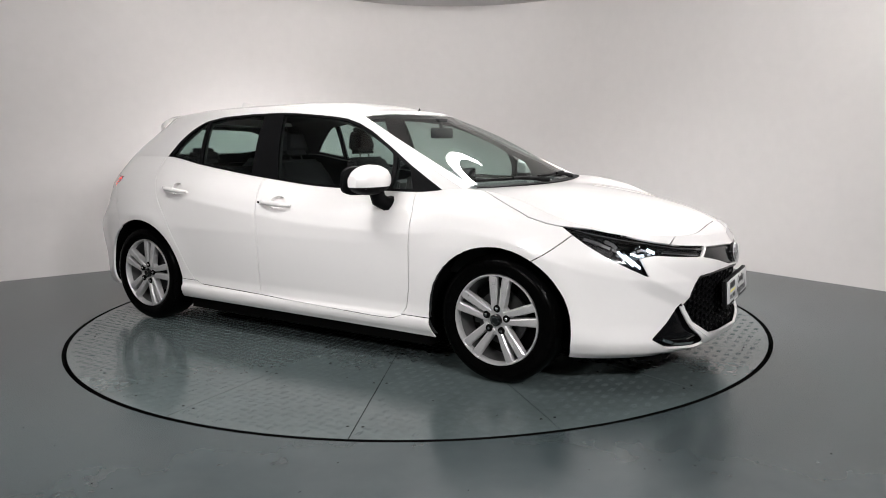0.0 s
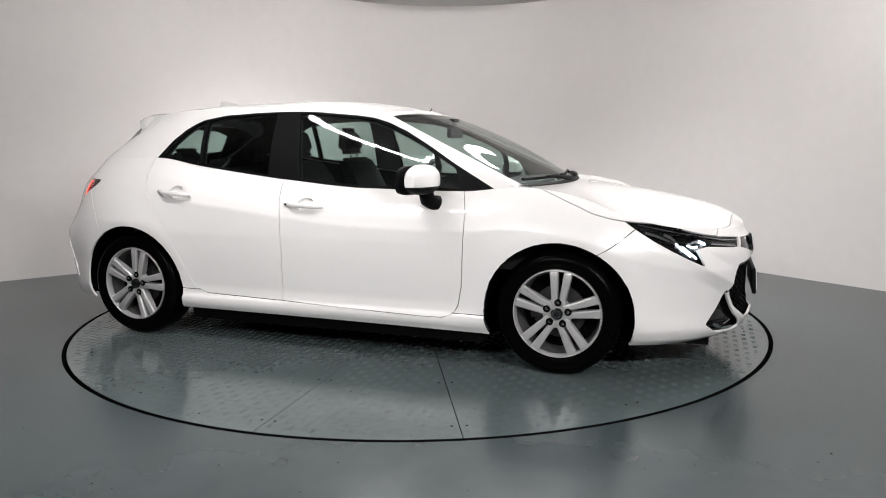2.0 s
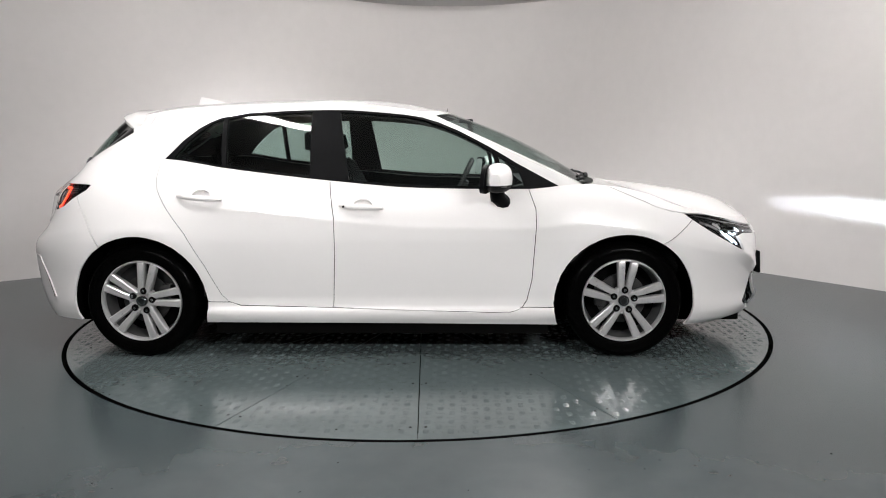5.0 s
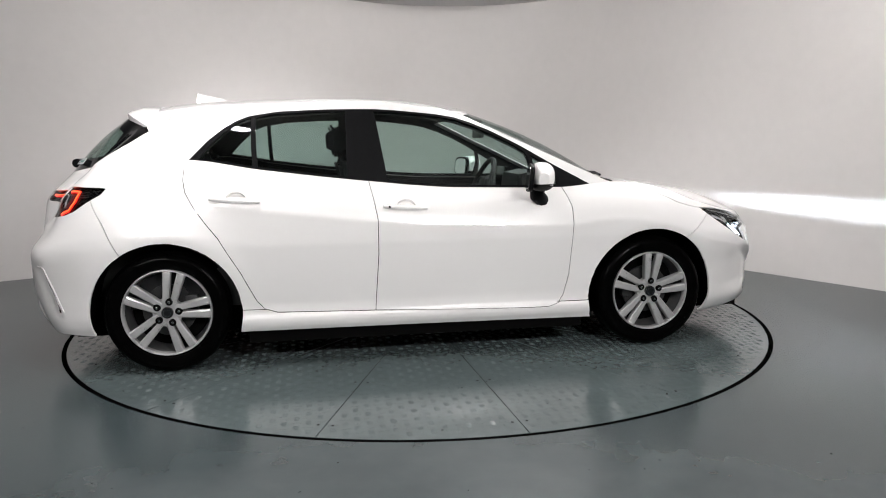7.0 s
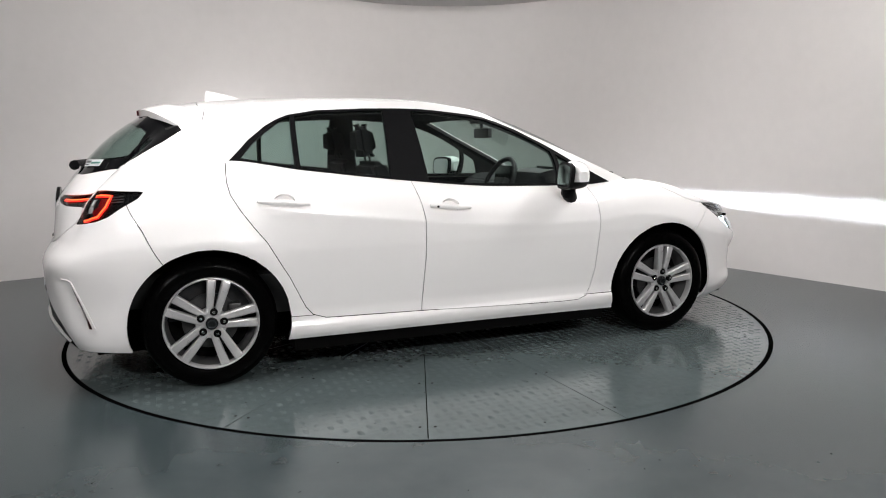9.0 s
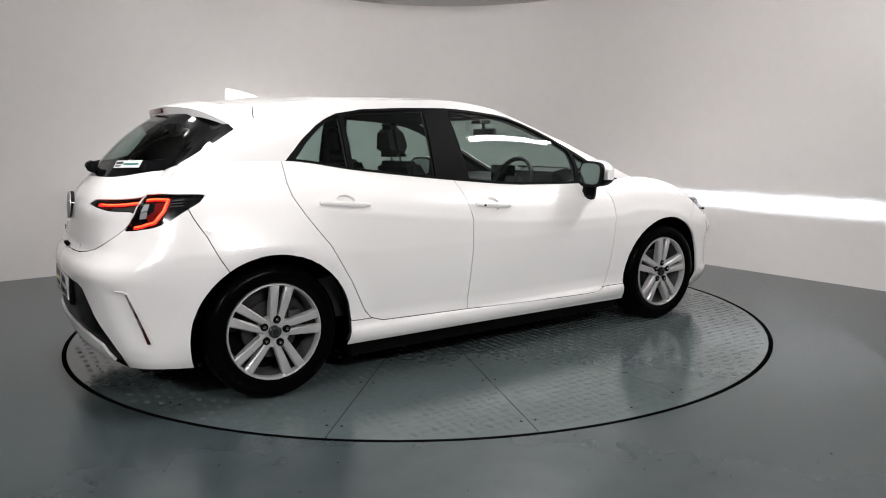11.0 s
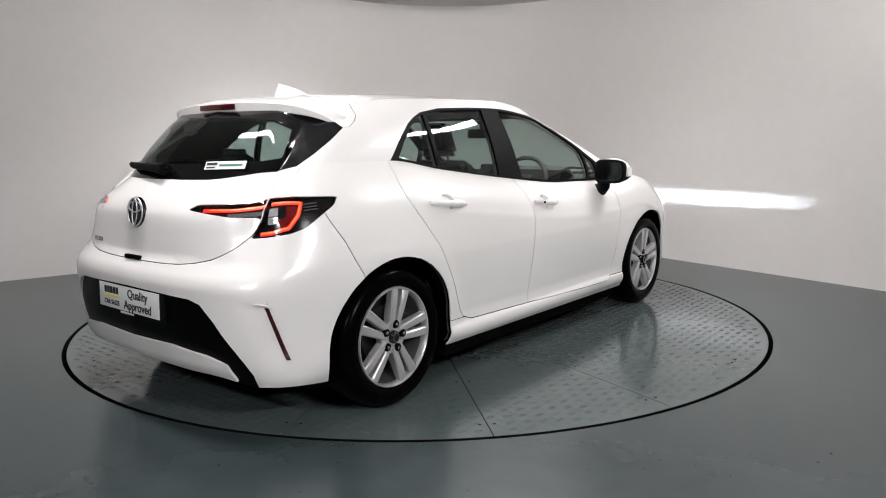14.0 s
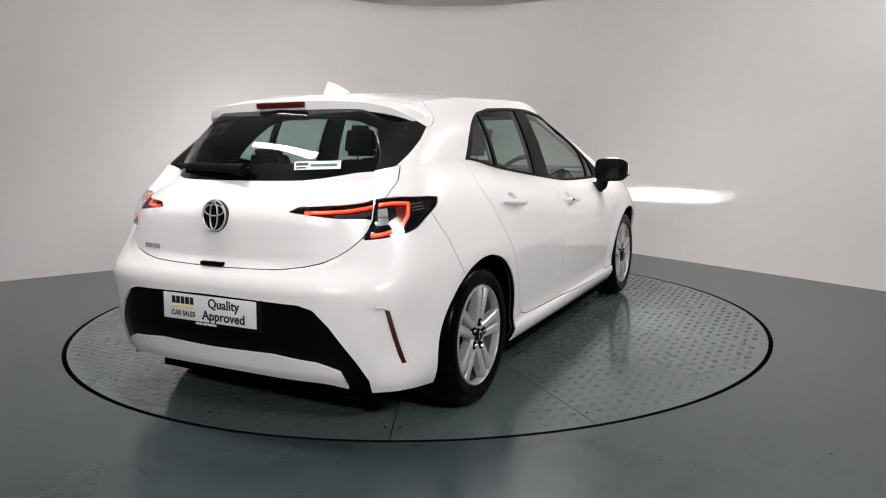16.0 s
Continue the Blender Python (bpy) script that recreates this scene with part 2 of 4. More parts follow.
def low(s, v):
    """The body below the belt: s runs from the tail's middle round the side to the nose, v from the bottom edge up."""
    s, v = np.asarray(s, float), np.asarray(v, float)
    zt = TOP_Z(s)
    z = BOT_Z(s) + (zt - BOT_Z(s)) * v + .042 * (1 - step(.5, .8, s)) * np.clip(1 - v / .165, 0, 1)
    wr, wf = 1 - step(.55, 1.05, s), step(2.0, 2.5, s)
    wk = step(1.28, 1.36, s) * (1 - step(1.9, 1.98, s))
    d = (LOW_SIDE(z) * wk + LOW_PLAIN(z) * (1 - wk)) * (1 - wr) * (1 - wf) + LOW_REAR(z) * wr + LOW_FRONT(z) * wf + (TOP_IN(zt - z) + (TOP_WIDE(zt - z) - TOP_IN(zt - z)) * (1 - step(1.3, 1.5, s))) * TOP_AMP(s)
    d = d + .08 * step(.58, .84, z) * np.exp(-((s - .86) / .22) ** 2)
    d = d + .085 * np.exp(-((s - 1.0) / .17) ** 2) * np.clip(1 - (zt - z) / .16, 0, 1) ** 1.6
    # the lower rear corner tucks in
    d = d + .018 * step(.5, .75, s) * (1 - step(.88, 1.06, s)) * (1 - step(.24, .54, z))
    # fold beside the slim reflector, and the cheek crease under the headlamp
    q = s - (.905 + (.41 - v) * .35)
    d = d + .014 * step(-.16, -.03, q) * (1 - step(-.016, .006, q)) * step(.08, .2, v) * (1 - step(.40, .44, v))
    q = v - (.68 - (s - 2.45) * .95)
    d = d - .022 * np.clip(1 - np.abs(q) / np.where(q > 0, .16, .12), 0, 1) * step(2.36, 2.5, s) * (1 - step(2.64, 2.8, s))
    e = 1e-3
    tx, ty = PLAN_X(np.minimum(s + e, 3)) - PLAN_X(np.maximum(s - e, 0)), PLAN_Y(np.minimum(s + e, 3)) - PLAN_Y(np.maximum(s - e, 0))
    n = np.hypot(tx, ty)
    x, y = PLAN_X(s), PLAN_Y(s)
    for wx in (-1.32, 1.32):
        r = np.hypot(x - wx, z - .31)
        d = d - .011 * np.exp(-((r - .39) / .07) ** 2) * step(.2, .32, z)
    x, y = x + ty / n * d, y - tx / n * d
    x = x + TAIL_ROLL(s) * np.clip(1 - (zt - z) / .14, 0, 1) ** 1.5
    return np.stack([x, np.maximum(y, 0) * np.where((s <= 0) | (s >= 3), 0, 1), z], -1)


ROOF_X = spl((0, -1.56), (.6, -1.53), (.9, -1.46), (1.1, -1.34), (1.35, -1.0), (1.6, -.25), (1.78, .08), (1.92, .22), (2.4, .33), (3, .36))
ROOF_Y = spl((0, 0), (.6, .37), (.9, .47), (1.1, .53), (1.35, .585), (1.6, .60), (1.78, .575), (1.92, .53), (2.4, .29), (3, 0))
ROOF_Z = spl((0, 1.345), (.6, 1.335), (.9, 1.325), (1.1, 1.345), (1.35, 1.378), (1.6, 1.395), (1.78, 1.365), (1.92, 1.343), (2.4, 1.355), (3, 1.357))
RIDGE_X = spl((0, -1.56), (1.0, -1.40), (1.35, -1.0), (1.6, -.25), (1.78, .10), (1.92, .27), (3, .36))
RIDGE_Z = spl((-1.6, 1.345), (-1.445, 1.375), (-1.27, 1.405), (-1.07, 1.419), (-.72, 1.431), (-.37, 1.434), (-.086, 1.426), (.165, 1.397), (.36, 1.357))
HOOD_Z = spl((1.22, .935), (1.5, .91), (1.8, .865), (2.0, .82), (2.12, .775), (2.18, .74), (2.215, .70))


NOSE_X = float(low(3.0, 1.0)[0])


def cowl(v):
    return np.stack([1.22 - .14 * v * v, .763 * v, .935 + .005 * v * v], -1)


def glasshouse(s, v):
    """Windows, pillars and screens between belt and roof edge."""
    s, v = np.asarray(s, float), np.asarray(v, float)
    a = low(np.minimum(s, S_COWL), np.ones_like(s))
    b = cowl((3 - s) / (3 - S_COWL))
    lo = np.where((s < S_COWL)[..., None], a, b)
    hi = np.stack([ROOF_X(s), ROOF_Y(s), ROOF_Z(s)], -1)
    p = lo + (hi - lo) * v[..., None]
    k = np.sin(np.pi * v)
    wside = step(.9, 1.2, s) * (1 - step(1.9, 2.1, s))
    p[..., 1] += .018 * k * wside
    wr, wf = 1 - step(.6, 1.1, s), step(1.95, 2.4, s)
    p[..., 2] += .03 * k * wf + .02 * k * wr
    p[..., 0] += .02 * k * wf - .02 * k * wr
    return p


def roof(s, v):
    s, v = np.asarray(s, float), np.asarray(v, float)
    xc = RIDGE_X(s)
    zc = RIDGE_Z(xc)
    return np.stack([xc + (ROOF_X(s) - xc) * v, ROOF_Y(s) * v, zc + (ROOF_Z(s) - zc) * v ** 2.4], -1)


def hood(u, v):
    u, v = np.asarray(u, float), np.asarray(v, float)
    s = S_COWL + (3 - S_COWL) * u
    e = low(s, np.ones_like(s))
    xc = 1.22 + (NOSE_X - 1.22) * u ** 1.15
    zc = HOOD_Z(xc)
    return np.stack([xc + (e[..., 0] - xc) * v * v, e[..., 1] * v, zc + (e[..., 2] - zc) * v ** 2.2], -1)


# ---- cutting a surface into panels ----
from mathutils.geometry import delaunay_2d_cdt


def inside(poly, pts):
    x, y = pts[:, 0], pts[:, 1]
    hit = np.zeros(len(pts), bool)
    for (x0, y0), (x1, y1) in zip(poly, np.roll(poly, -1, 0)):
        if y0 != y1:
            hit ^= ((y0 > y) != (y1 > y)) & (x < (x1 - x0) * (y - y0) / (y1 - y0) + x0)
    return hit


def metric(f, s, v, dom):
    e = 2e-3
    a = np.linalg.norm(f(np.minimum(s + e, dom[1]), v) - f(np.maximum(s - e, dom[0]), v), axis=-1) / (2 * e)
    b = np.linalg.norm(f(s, np.minimum(v + e, 1)) - f(s, np.maximum(v - e, 0)), axis=-1) / (np.minimum(v + e, 1) - np.maximum(v - e, 0))
    return np.maximum(a, .05), np.maximum(b, .05)


def fine(f, pts, dom, closed, gap=.022):
    pts = np.array(pts, float)
    ends = np.roll(pts, -1, 0) if closed else pts[1:]
    out = []
    for p, q in zip(pts, ends):
        d = np.linalg.norm(f(q[:1], q[1:])[0] - f(p[:1], p[1:])[0])
        n = max(1, int(d / gap))
        out += [p + (q - p) * k / n for k in range(n)]
    if not closed:
        out.append(pts[-1])
    return np.array(out)


def round_off(pts, q=.18):
    """Cuts the corners of an outline a little."""
    pts = np.array(pts, float)
    out = []
    for p, c, n in zip(np.roll(pts, 1, 0), pts, np.roll(pts, -1, 0)):
        out += [c + (p - c) * q, c + (p - c) * q * .3 + (n - c) * q * .3, c + (n - c) * q]
    return np.array(out)


class Cut:
    """A surface f(s, v) divided by loops and seams; the rest falls into panels found by a seed point."""

    def __init__(self, f, dom, nu, nv, loops, seams, width=.0021):
        self.f = f
        ss = np.linspace(dom[0], dom[1], 400)
        ln = np.concatenate([[0], np.cumsum(np.linalg.norm(np.diff(f(ss, np.full(400, .6)), axis=0), axis=1) + .15 * (dom[1] - dom[0]) / 400)])
        gs = np.interp(np.linspace(0, ln[-1], nu), ln, ss)
        gv = np.linspace(0, 1, nv) if isinstance(nv, int) else np.array(nv)
        verts, edges, marks = [], [], []

        def ring(p, closed=True):
            k = len(verts)
            verts.extend(map(tuple, p))
            n = len(p)
            edges.extend((k + i, k + (i + 1) % n) for i in range(n if closed else n - 1))

        self.loops = []
        for name, poly in loops:
            p = fine(f, poly, dom, True)
            p = np.clip(p, (dom[0], 0), (dom[1], 1))
            self.loops.append((name, p))
            marks.append(p)
            ring(p)
        self.seams = ["seam_%d" % i for i in range(len(seams))]
        for tag, line in zip(self.seams, seams):
            p = fine(f, line, dom, False)
            a, b = metric(f, p[:, 0], p[:, 1], dom)
            d = np.gradient(p, axis=0) * np.stack([a, b], 1)
            d /= np.linalg.norm(d, axis=1)[:, None]
            o = np.stack([-d[:, 1] / a, d[:, 0] / b], 1) * width
            q = np.clip(np.concatenate([p + o, (p - o)[::-1]]), (dom[0], 0), (dom[1], 1))
            self.loops.append((tag, q))
            marks.append(q)
            ring(q)
        rim = [(s, 0.) for s in gs] + [(dom[1], v) for v in gv[1:]] + [(s, 1.) for s in gs[::-1][1:]] + [(dom[0], v) for v in gv[::-1][1:-1]]
        ring(rim)
        G = np.array([(s, v) for s in gs[1:-1] for v in gv[1:-1]])
        if marks:
            M = np.concatenate(marks)
            P3, M3 = f(G[:, 0], G[:, 1]), f(M[:, 0], M[:, 1])
            keep = np.ones(len(G), bool)
            for i in range(0, len(G), 500):
                keep[i:i + 500] = (((P3[i:i + 500, None] - M3[None]) ** 2).sum(-1).min(1) > .009 ** 2)
            G = G[keep]
        verts.extend(map(tuple, G))
        # two equal units on both axes keep the triangles even
        K = 2.2
        r = delaunay_2d_cdt([Vector((s * K, v)) for s, v in verts], edges, [], 0, 1e-7)
        self.uv = np.array([(p.x / K, p.y) for p in r[0]])
        self.uv = np.clip(self.uv, (dom[0], 0), (dom[1], 1))
        self.tri = np.array([t for t in r[2] if len(t) == 3])
        c = self.uv[self.tri].mean(1)
        self.P = f(self.uv[:, 0], self.uv[:, 1])
        self.kind = np.array(["paint"] * len(self.tri), dtype=object)
        for name, p in self.loops[::-1]:
            self.kind[inside(p, c)] = name
        for name, p in self.loops:
            if name in self.seams:
                self.kind[inside(p, c) & (self.kind == "paint")] = name
        self.c = c
        self.label = np.full(len(self.tri), -1)
        by = {}
        for i, t in enumerate(self.tri):
            if self.kind[i] == "paint":
                for a, b in ((t[0], t[1]), (t[1], t[2]), (t[2], t[0])):
                    by.setdefault((min(a, b), max(a, b)), []).append(i)
        near = {}
        for pair in by.values():
            if len(pair) == 2:
                near.setdefault(pair[0], []).append(pair[1])
                near.setdefault(pair[1], []).append(pair[0])
        n = 0
        for i in range(len(self.tri)):
            if self.kind[i] == "paint" and self.label[i] < 0:
                todo = [i]
                self.label[i] = n
                while todo:
                    for j in near.get(todo.pop(), ()):
                        if self.label[j] < 0:
                            self.label[j] = n
                            todo.append(j)
                n += 1

    def pick(self, what):
        """Triangles of a loop, by its name, or of the panel that holds a seed point."""
        if isinstance(what, str):
            return self.tri[self.kind == what]
        ok = np.where(self.kind == "paint")[0]
        i = ok[((self.c[ok] - np.array(what)) ** 2 @ np.array([4, 1])).argmin()]
        return self.tri[self.label == self.label[i]]


def shell(name, pieces, material, parent, sides="both", drop=0.0, rim=.012, label="", lining=None, reach=9.0):
    """Panels of one or more cuts joined to a part: right and left apart, or as one across the middle."""
    made = []
    for sign in ((-1, 1) if sides == "both" else (0,)):
        bm = bmesh.new()
        for sg in ((-1, 1) if sign == 0 else (sign,)):
            for cut in {id(c): c for c, _ in pieces}.values():
                tris = np.unique(np.concatenate([cut.pick(what) for c, what in pieces if c is cut]), axis=0)
                if not len(tris):
                    continue
                ids = np.unique(tris)
                vs = {i: bm.verts.new((cut.P[i][0], sg * cut.P[i][1], cut.P[i][2])) for i in ids}
                flip = None
                for t in tris:
                    p = cut.P[t]
                    nrm = np.cross(p[1] - p[0], p[2] - p[0])
                    if np.linalg.norm(nrm) < 1e-10:
                        continue
                    if flip is None:
                        al = cut.P[tris]
                        nn = np.cross(al[:, 1] - al[:, 0], al[:, 2] - al[:, 0]).sum(0)
                        cc = al.mean((0, 1)) - np.array([np.clip(al[..., 0].mean(), -1.3, 1.3), 0, .6])
                        flip = nn @ cc < 0
                    q = [vs[i] for i in t]
                    if flip != (sg < 0):
                        q.reverse()
                    try:
                        bm.faces.new(q)
                    except ValueError:
                        pass
        bmesh.ops.remove_doubles(bm, verts=bm.verts[:], dist=7e-4)
        bm.normal_update()
        for v in [v for v in bm.verts if not v.link_faces]:
            bm.verts.remove(v)
        nv = {v: v.normal.copy() for v in bm.verts}
        if lining:
            b2 = bm.copy()
            b2.verts.ensure_lookup_table()
            for v in b2.verts:
                v.co -= v.normal * (.028 if reach > 1 else .014)
            bmesh.ops.delete(b2, geom=[v for v in b2.verts if abs(v.co.y) > reach], context="VERTS")
            bmesh.ops.reverse_faces(b2, faces=b2.faces[:])
        if drop:
            for v in bm.verts:
                v.co -= nv[v] * drop
        if rim:
            edge = [e for e in bm.edges if len(e.link_faces) == 1]
            low_v = {}
            for e in edge:
                for v in e.verts:
                    if v not in low_v:
                        low_v[v] = bm.verts.new(v.co - nv[v] * rim)
            for e in edge:
                a, b = e.link_loops[0].vert, e.link_loops[0].link_loop_next.vert
                bm.faces.new((b, a, low_v[a], low_v[b]))
        ob = part(name, bm, material, parent, label)
        made.append(ob)
        if lining:
            part("lining", b2, lining, ob, "dark inner lining")
    return made


# ---- car: openings and shut lines on its surfaces ----
def arch(wx):
    out = []
    for k in range(73):
        a = math.radians(-30 + 240 * k / 72)
        out.append((wx + .378 * math.cos(a), .305 + .374 * math.sin(a)))
    return out


SS, VV = np.meshgrid(np.linspace(.9, 2.3, 1400), np.linspace(0, 1, 500), indexing="ij")
SIDE = low(SS, VV)


def from_side(pts):
    """Side-view points (x, z) as points of the lower surface."""
    out = []
    for x, z in pts:
        i = ((SIDE[..., 0] - x) ** 2 + (SIDE[..., 2] - z) ** 2).argmin()
        out.append((SS.flat[i], VV.flat[i]))
    return out


front_arch, rear_arch = from_side(arch(1.32)), from_side(arch(-1.32))
HEADLAMP = round_off([(2.137, .955), (2.235, .863), (2.305, .804), (2.459, .683), (2.43, .825), (2.496, .85), (2.60, .84), (2.703, .83), (2.752, .915), (2.619, .93), (2.45, .965), (2.366, .985), (2.232, .985)], .1)
NOSE_STRIP = [(2.715, .828), (2.764, .912), (2.9, .905), (3, .90), (3, .735), (2.95, .73), (2.9, .735), (2.8, .79)]
MOUTH = [(3, .715), (2.93, .715), (2.80, .705), (2.69, .675), (2.645, .55), (2.61, .43), (2.66, .27), (2.735, .155), (2.85, .135), (3, .135)]
FOG = round_off([(2.606, .47), (2.545, .30), (2.48, .18), (2.55, .085), (2.71, .03), (2.745, .06), (2.665, .23)], .08)
TAIL_IN = round_off([(.35, .86), (.39, .888), (.62, .897), (.916, .902), (.879, .808), (.80, .822), (.60, .833)], .1)
TAIL_OUT = round_off([(.922, .902), (1.07, .882), (1.216, .852), (1.20, .815), (1.10, .735), (1.039, .718), (.77, .724), (.884, .808)], .12)
RECESS = [(0, .445), (.25, .442), (.45, .438), (.52, .418), (.60, .34), (.70, .21), (.80, .07), (.82, 0), (.67, 0), (.643, .105), (.523, .155), (.305, .178), (.1, .168), (0, .165)]
CUPS = [from_side([(cx + .052 * math.cos(a), cz + .035 * math.sin(a)) for a in np.linspace(0, 2 * math.pi, 28, endpoint=False)]) for cx, cz in ((-.953, .893), (-.081, .838))]
REFLECTOR = [(.895, .408), (.915, .405), (1.008, .138), (.99, .138)]
low_cut = Cut(low, (0, 3), 190, [*np.linspace(0, .2, 19)[:-1], *np.linspace(.2, 1, 53)],
              [("arch", front_arch), ("arch", rear_arch), ("headlamp", HEADLAMP), ("strip", NOSE_STRIP), ("mouth", MOUTH), ("fog", FOG),
               ("tail_inner", TAIL_IN), ("tail_outer", TAIL_OUT), ("recess", RECESS), ("reflector", REFLECTOR), ("cup", CUPS[0]), ("cup_front", CUPS[1])],
              [[(1.346, 1), (1.345, .89), (1.349, .82), (1.362, .735), (1.378, .65), (1.394, .572), (1.421, .373), (1.44, .191), (1.449, .142), (1.465, .118), (1.52, .116), (1.587, .114), (1.70, .105), (1.80, .096), (1.828, .1), (1.843, .13), (1.850, .19), (1.856, .342), (1.859, .603), (1.8605, .73), (1.8605, .86), (1.857, .93), (1.853, 1)],
               [(1.583, 1), (1.5885, .86), (1.592, .748), (1.592, .513), (1.587, .116)],
               [(1.945, 1), (1.968, .97), (1.99, .948), (2.038, .924), (2.09, .935), (2.139, .950), (2.20, .955)],
               [(2.20, .955), (2.175, .905), (2.12, .79), (2.059, .664), (2.0, .545)],
               [(1.14, .86), (1.165, .80), (1.179, .747), (1.209, .651), (1.231, .538), (1.265, .38)],
               [(0, .579), (.2, .584), (.342, .592), (.45, .608), (.537, .628), (.629, .664), (.71, .70), (.775, .735), (.83, .765)],
               [(1.14, 1), (1.096, .946), (1.04, .912), (.98, .87)],
               [(1.84, .135), (1.93, .14)], [(1.452, .138), (1.385, .14)], [(2.55, .90), (2.59, .95), (2.627, 1)]])
WINDOW = [(1.352, 0), (1.3625, .345), (1.378, .585), (1.392, .70), (1.408, .783), (1.449, .859), (1.517, .889), (1.574, .896), (1.692, .90), (1.781, .905), (1.85, .895), (1.885, .84), (1.899, .73), (1.897, .52), (1.891, .3), (1.890, 0)]
QUARTER = [(1.366, .035), (1.372, .3), (1.382, .5), (1.396, .68), (1.408, .745), (1.413, .752), (1.438, .03)]
REAR_PANE = [(1.420, .762), (1.449, .825), (1.517, .858), (1.553, .866), (1.556, .03), (1.4445, .03)]
FRONT_PANE = [(1.609, .03), (1.608, .866), (1.692, .872), (1.781, .875), (1.84, .86), (1.872, .79), (1.884, .68), (1.8865, .56), (1.8835, .44), (1.808, .03)]
SMALL_PANE = [(1.8835, .40), (1.8825, .26), (1.852, .03), (1.816, .03)]
REAR_CLEAR = [(0, .17), (.5, .20), (.76, .25), (.85, .45), (.84, .66), (.6, .76), (.3, .79), (0, .80)]
REAR_GLASS = [(0, .006), (.2, .006), (.34, .01), (.427, .03), (.5, .056), (.583, .083), (.69, .09), (.80, .066), (.95, .034), (1.085, .014), (1.12, .014), (1.155, .15), (1.185, .36), (1.20, .56), (1.14, .70), (1.08, .88), (.9, .955), (.6, .972), (.293, .978), (0, .98)]
SCREEN = [(3, .015), (2.3, .015), (2.06, .02), (2.035, .1), (2.02, .3), (2.005, .6), (1.995, .94), (2.1, .955), (2.35, .95), (3, .94)]
glass_cut = Cut(glasshouse, (0, 3), 190, 26,
                [("quarter", QUARTER), ("rear_pane", REAR_PANE), ("front_pane", FRONT_PANE), ("small_pane", SMALL_PANE), ("frame", WINDOW), ("rear_clear", REAR_CLEAR), ("rear_glass", REAR_GLASS), ("screen", SCREEN)],
                [[(1.14, 0), (1.12, .03), (1.10, .08)], [(1.17, .50), (1.221, .565), (1.228, .65), (1.223, .744), (1.20, .85), (1.165, 1)], [(1.583, 0), (1.578, .3), (1.574, .6), (1.572, .89)]])
roof_cut = Cut(roof, (0, 3), 110, 20, [], [[(1.165, 1), (1.145, .93), (1.135, .85), (1.135, .6), (1.14, .3), (1.14, 0)]])
hood_cut = Cut(hood, (0, 1), 60, 26, [], [[(.655 + .29 * math.sin(a) ** .9, math.cos(a) ** .6) for a in np.linspace(0, math.pi / 2 - 1e-6, 28)]])

car = tagged(new("car"), "white five-door hatchback car with black trim and lit lamps", "car")
shell("side_panel", [(low_cut, (1.30, .85)), (low_cut, (1.24, .9)), (glass_cut, (1.25, .5)), (glass_cut, (1.93, .5)), (low_cut, (1.93, .8)), (low_cut, (1.5, .05)), (roof_cut, (1.6, .5))], M_PAINT, car, "join", rim=.006, label="glossy white roof, pillars and wings", lining=M_LINER)
shell("rear_door", [(low_cut, (1.5, .5))], M_PAINT, car, label="glossy white rear door panel")
shell("front_door", [(low_cut, (1.72, .5))], M_PAINT, car, label="glossy white front door panel")
shell("hood", [(hood_cut, (.4, .5)), (low_cut, (2.03, .97))], M_PAINT, car, "join", label="glossy white hood")
shell("front_bumper", [(low_cut, (2.3, .4)), (hood_cut, (.98, .3)), (low_cut, (2.85, .96))], M_PAINT, car, "join", label="white front bumper with splitter")
shell("rear_bumper", [(low_cut, (.9, .55)), (low_cut, (.2, .08))], M_PAINT, car, "join", label="white rear bumper with lower blade")
shell("tailgate", [(low_cut, (.2, .75)), (glass_cut, (.2, .99)), (glass_cut, (.75, .05)), (roof_cut, (.6, .5))], M_PAINT, car, "join", rim=.005, label="glossy white tailgate", lining=M_LINER, reach=.5)
for cut_ in (low_cut, glass_cut, hood_cut, roof_cut):
    for tag in cut_.seams:
        shell("shut_line", [(cut_, tag)], M_SEAM, car, drop=.010, rim=0, label="dark shut line between panels")
shell("window_frame", [(glass_cut, "frame")], M_TRIM, car, drop=-.003, rim=.014, label="black side window frame", lining=M_LINER)
PANES = []
for what, m, words in (("quarter", M_PRIV, "tinted rear quarter window"), ("rear_pane", M_PRIV, "tinted rear door window"), ("front_pane", M_GLASS, "green-tinted front door window"), ("small_pane", M_GLASS, "small fixed front window")):
    PANES += shell("window_pane", [(glass_cut, what)], m, car, drop=.003, rim=0, label=words)
shell("rear_window_border", [(glass_cut, "rear_glass")], M_FRIT, car, "join", drop=.002, rim=.006, label="black printed border of the rear window", lining=M_LINER, reach=.5)
PANES += shell("rear_window", [(glass_cut, "rear_clear")], M_PRIV, car, "join", drop=.002, rim=0, label="dark tinted rear window")
PANES += shell("windscreen", [(glass_cut, "screen")], M_GLASS, car, "join", drop=.002, rim=0, label="clear windscreen")
for ob in PANES:
    ob.visible_shadow = False


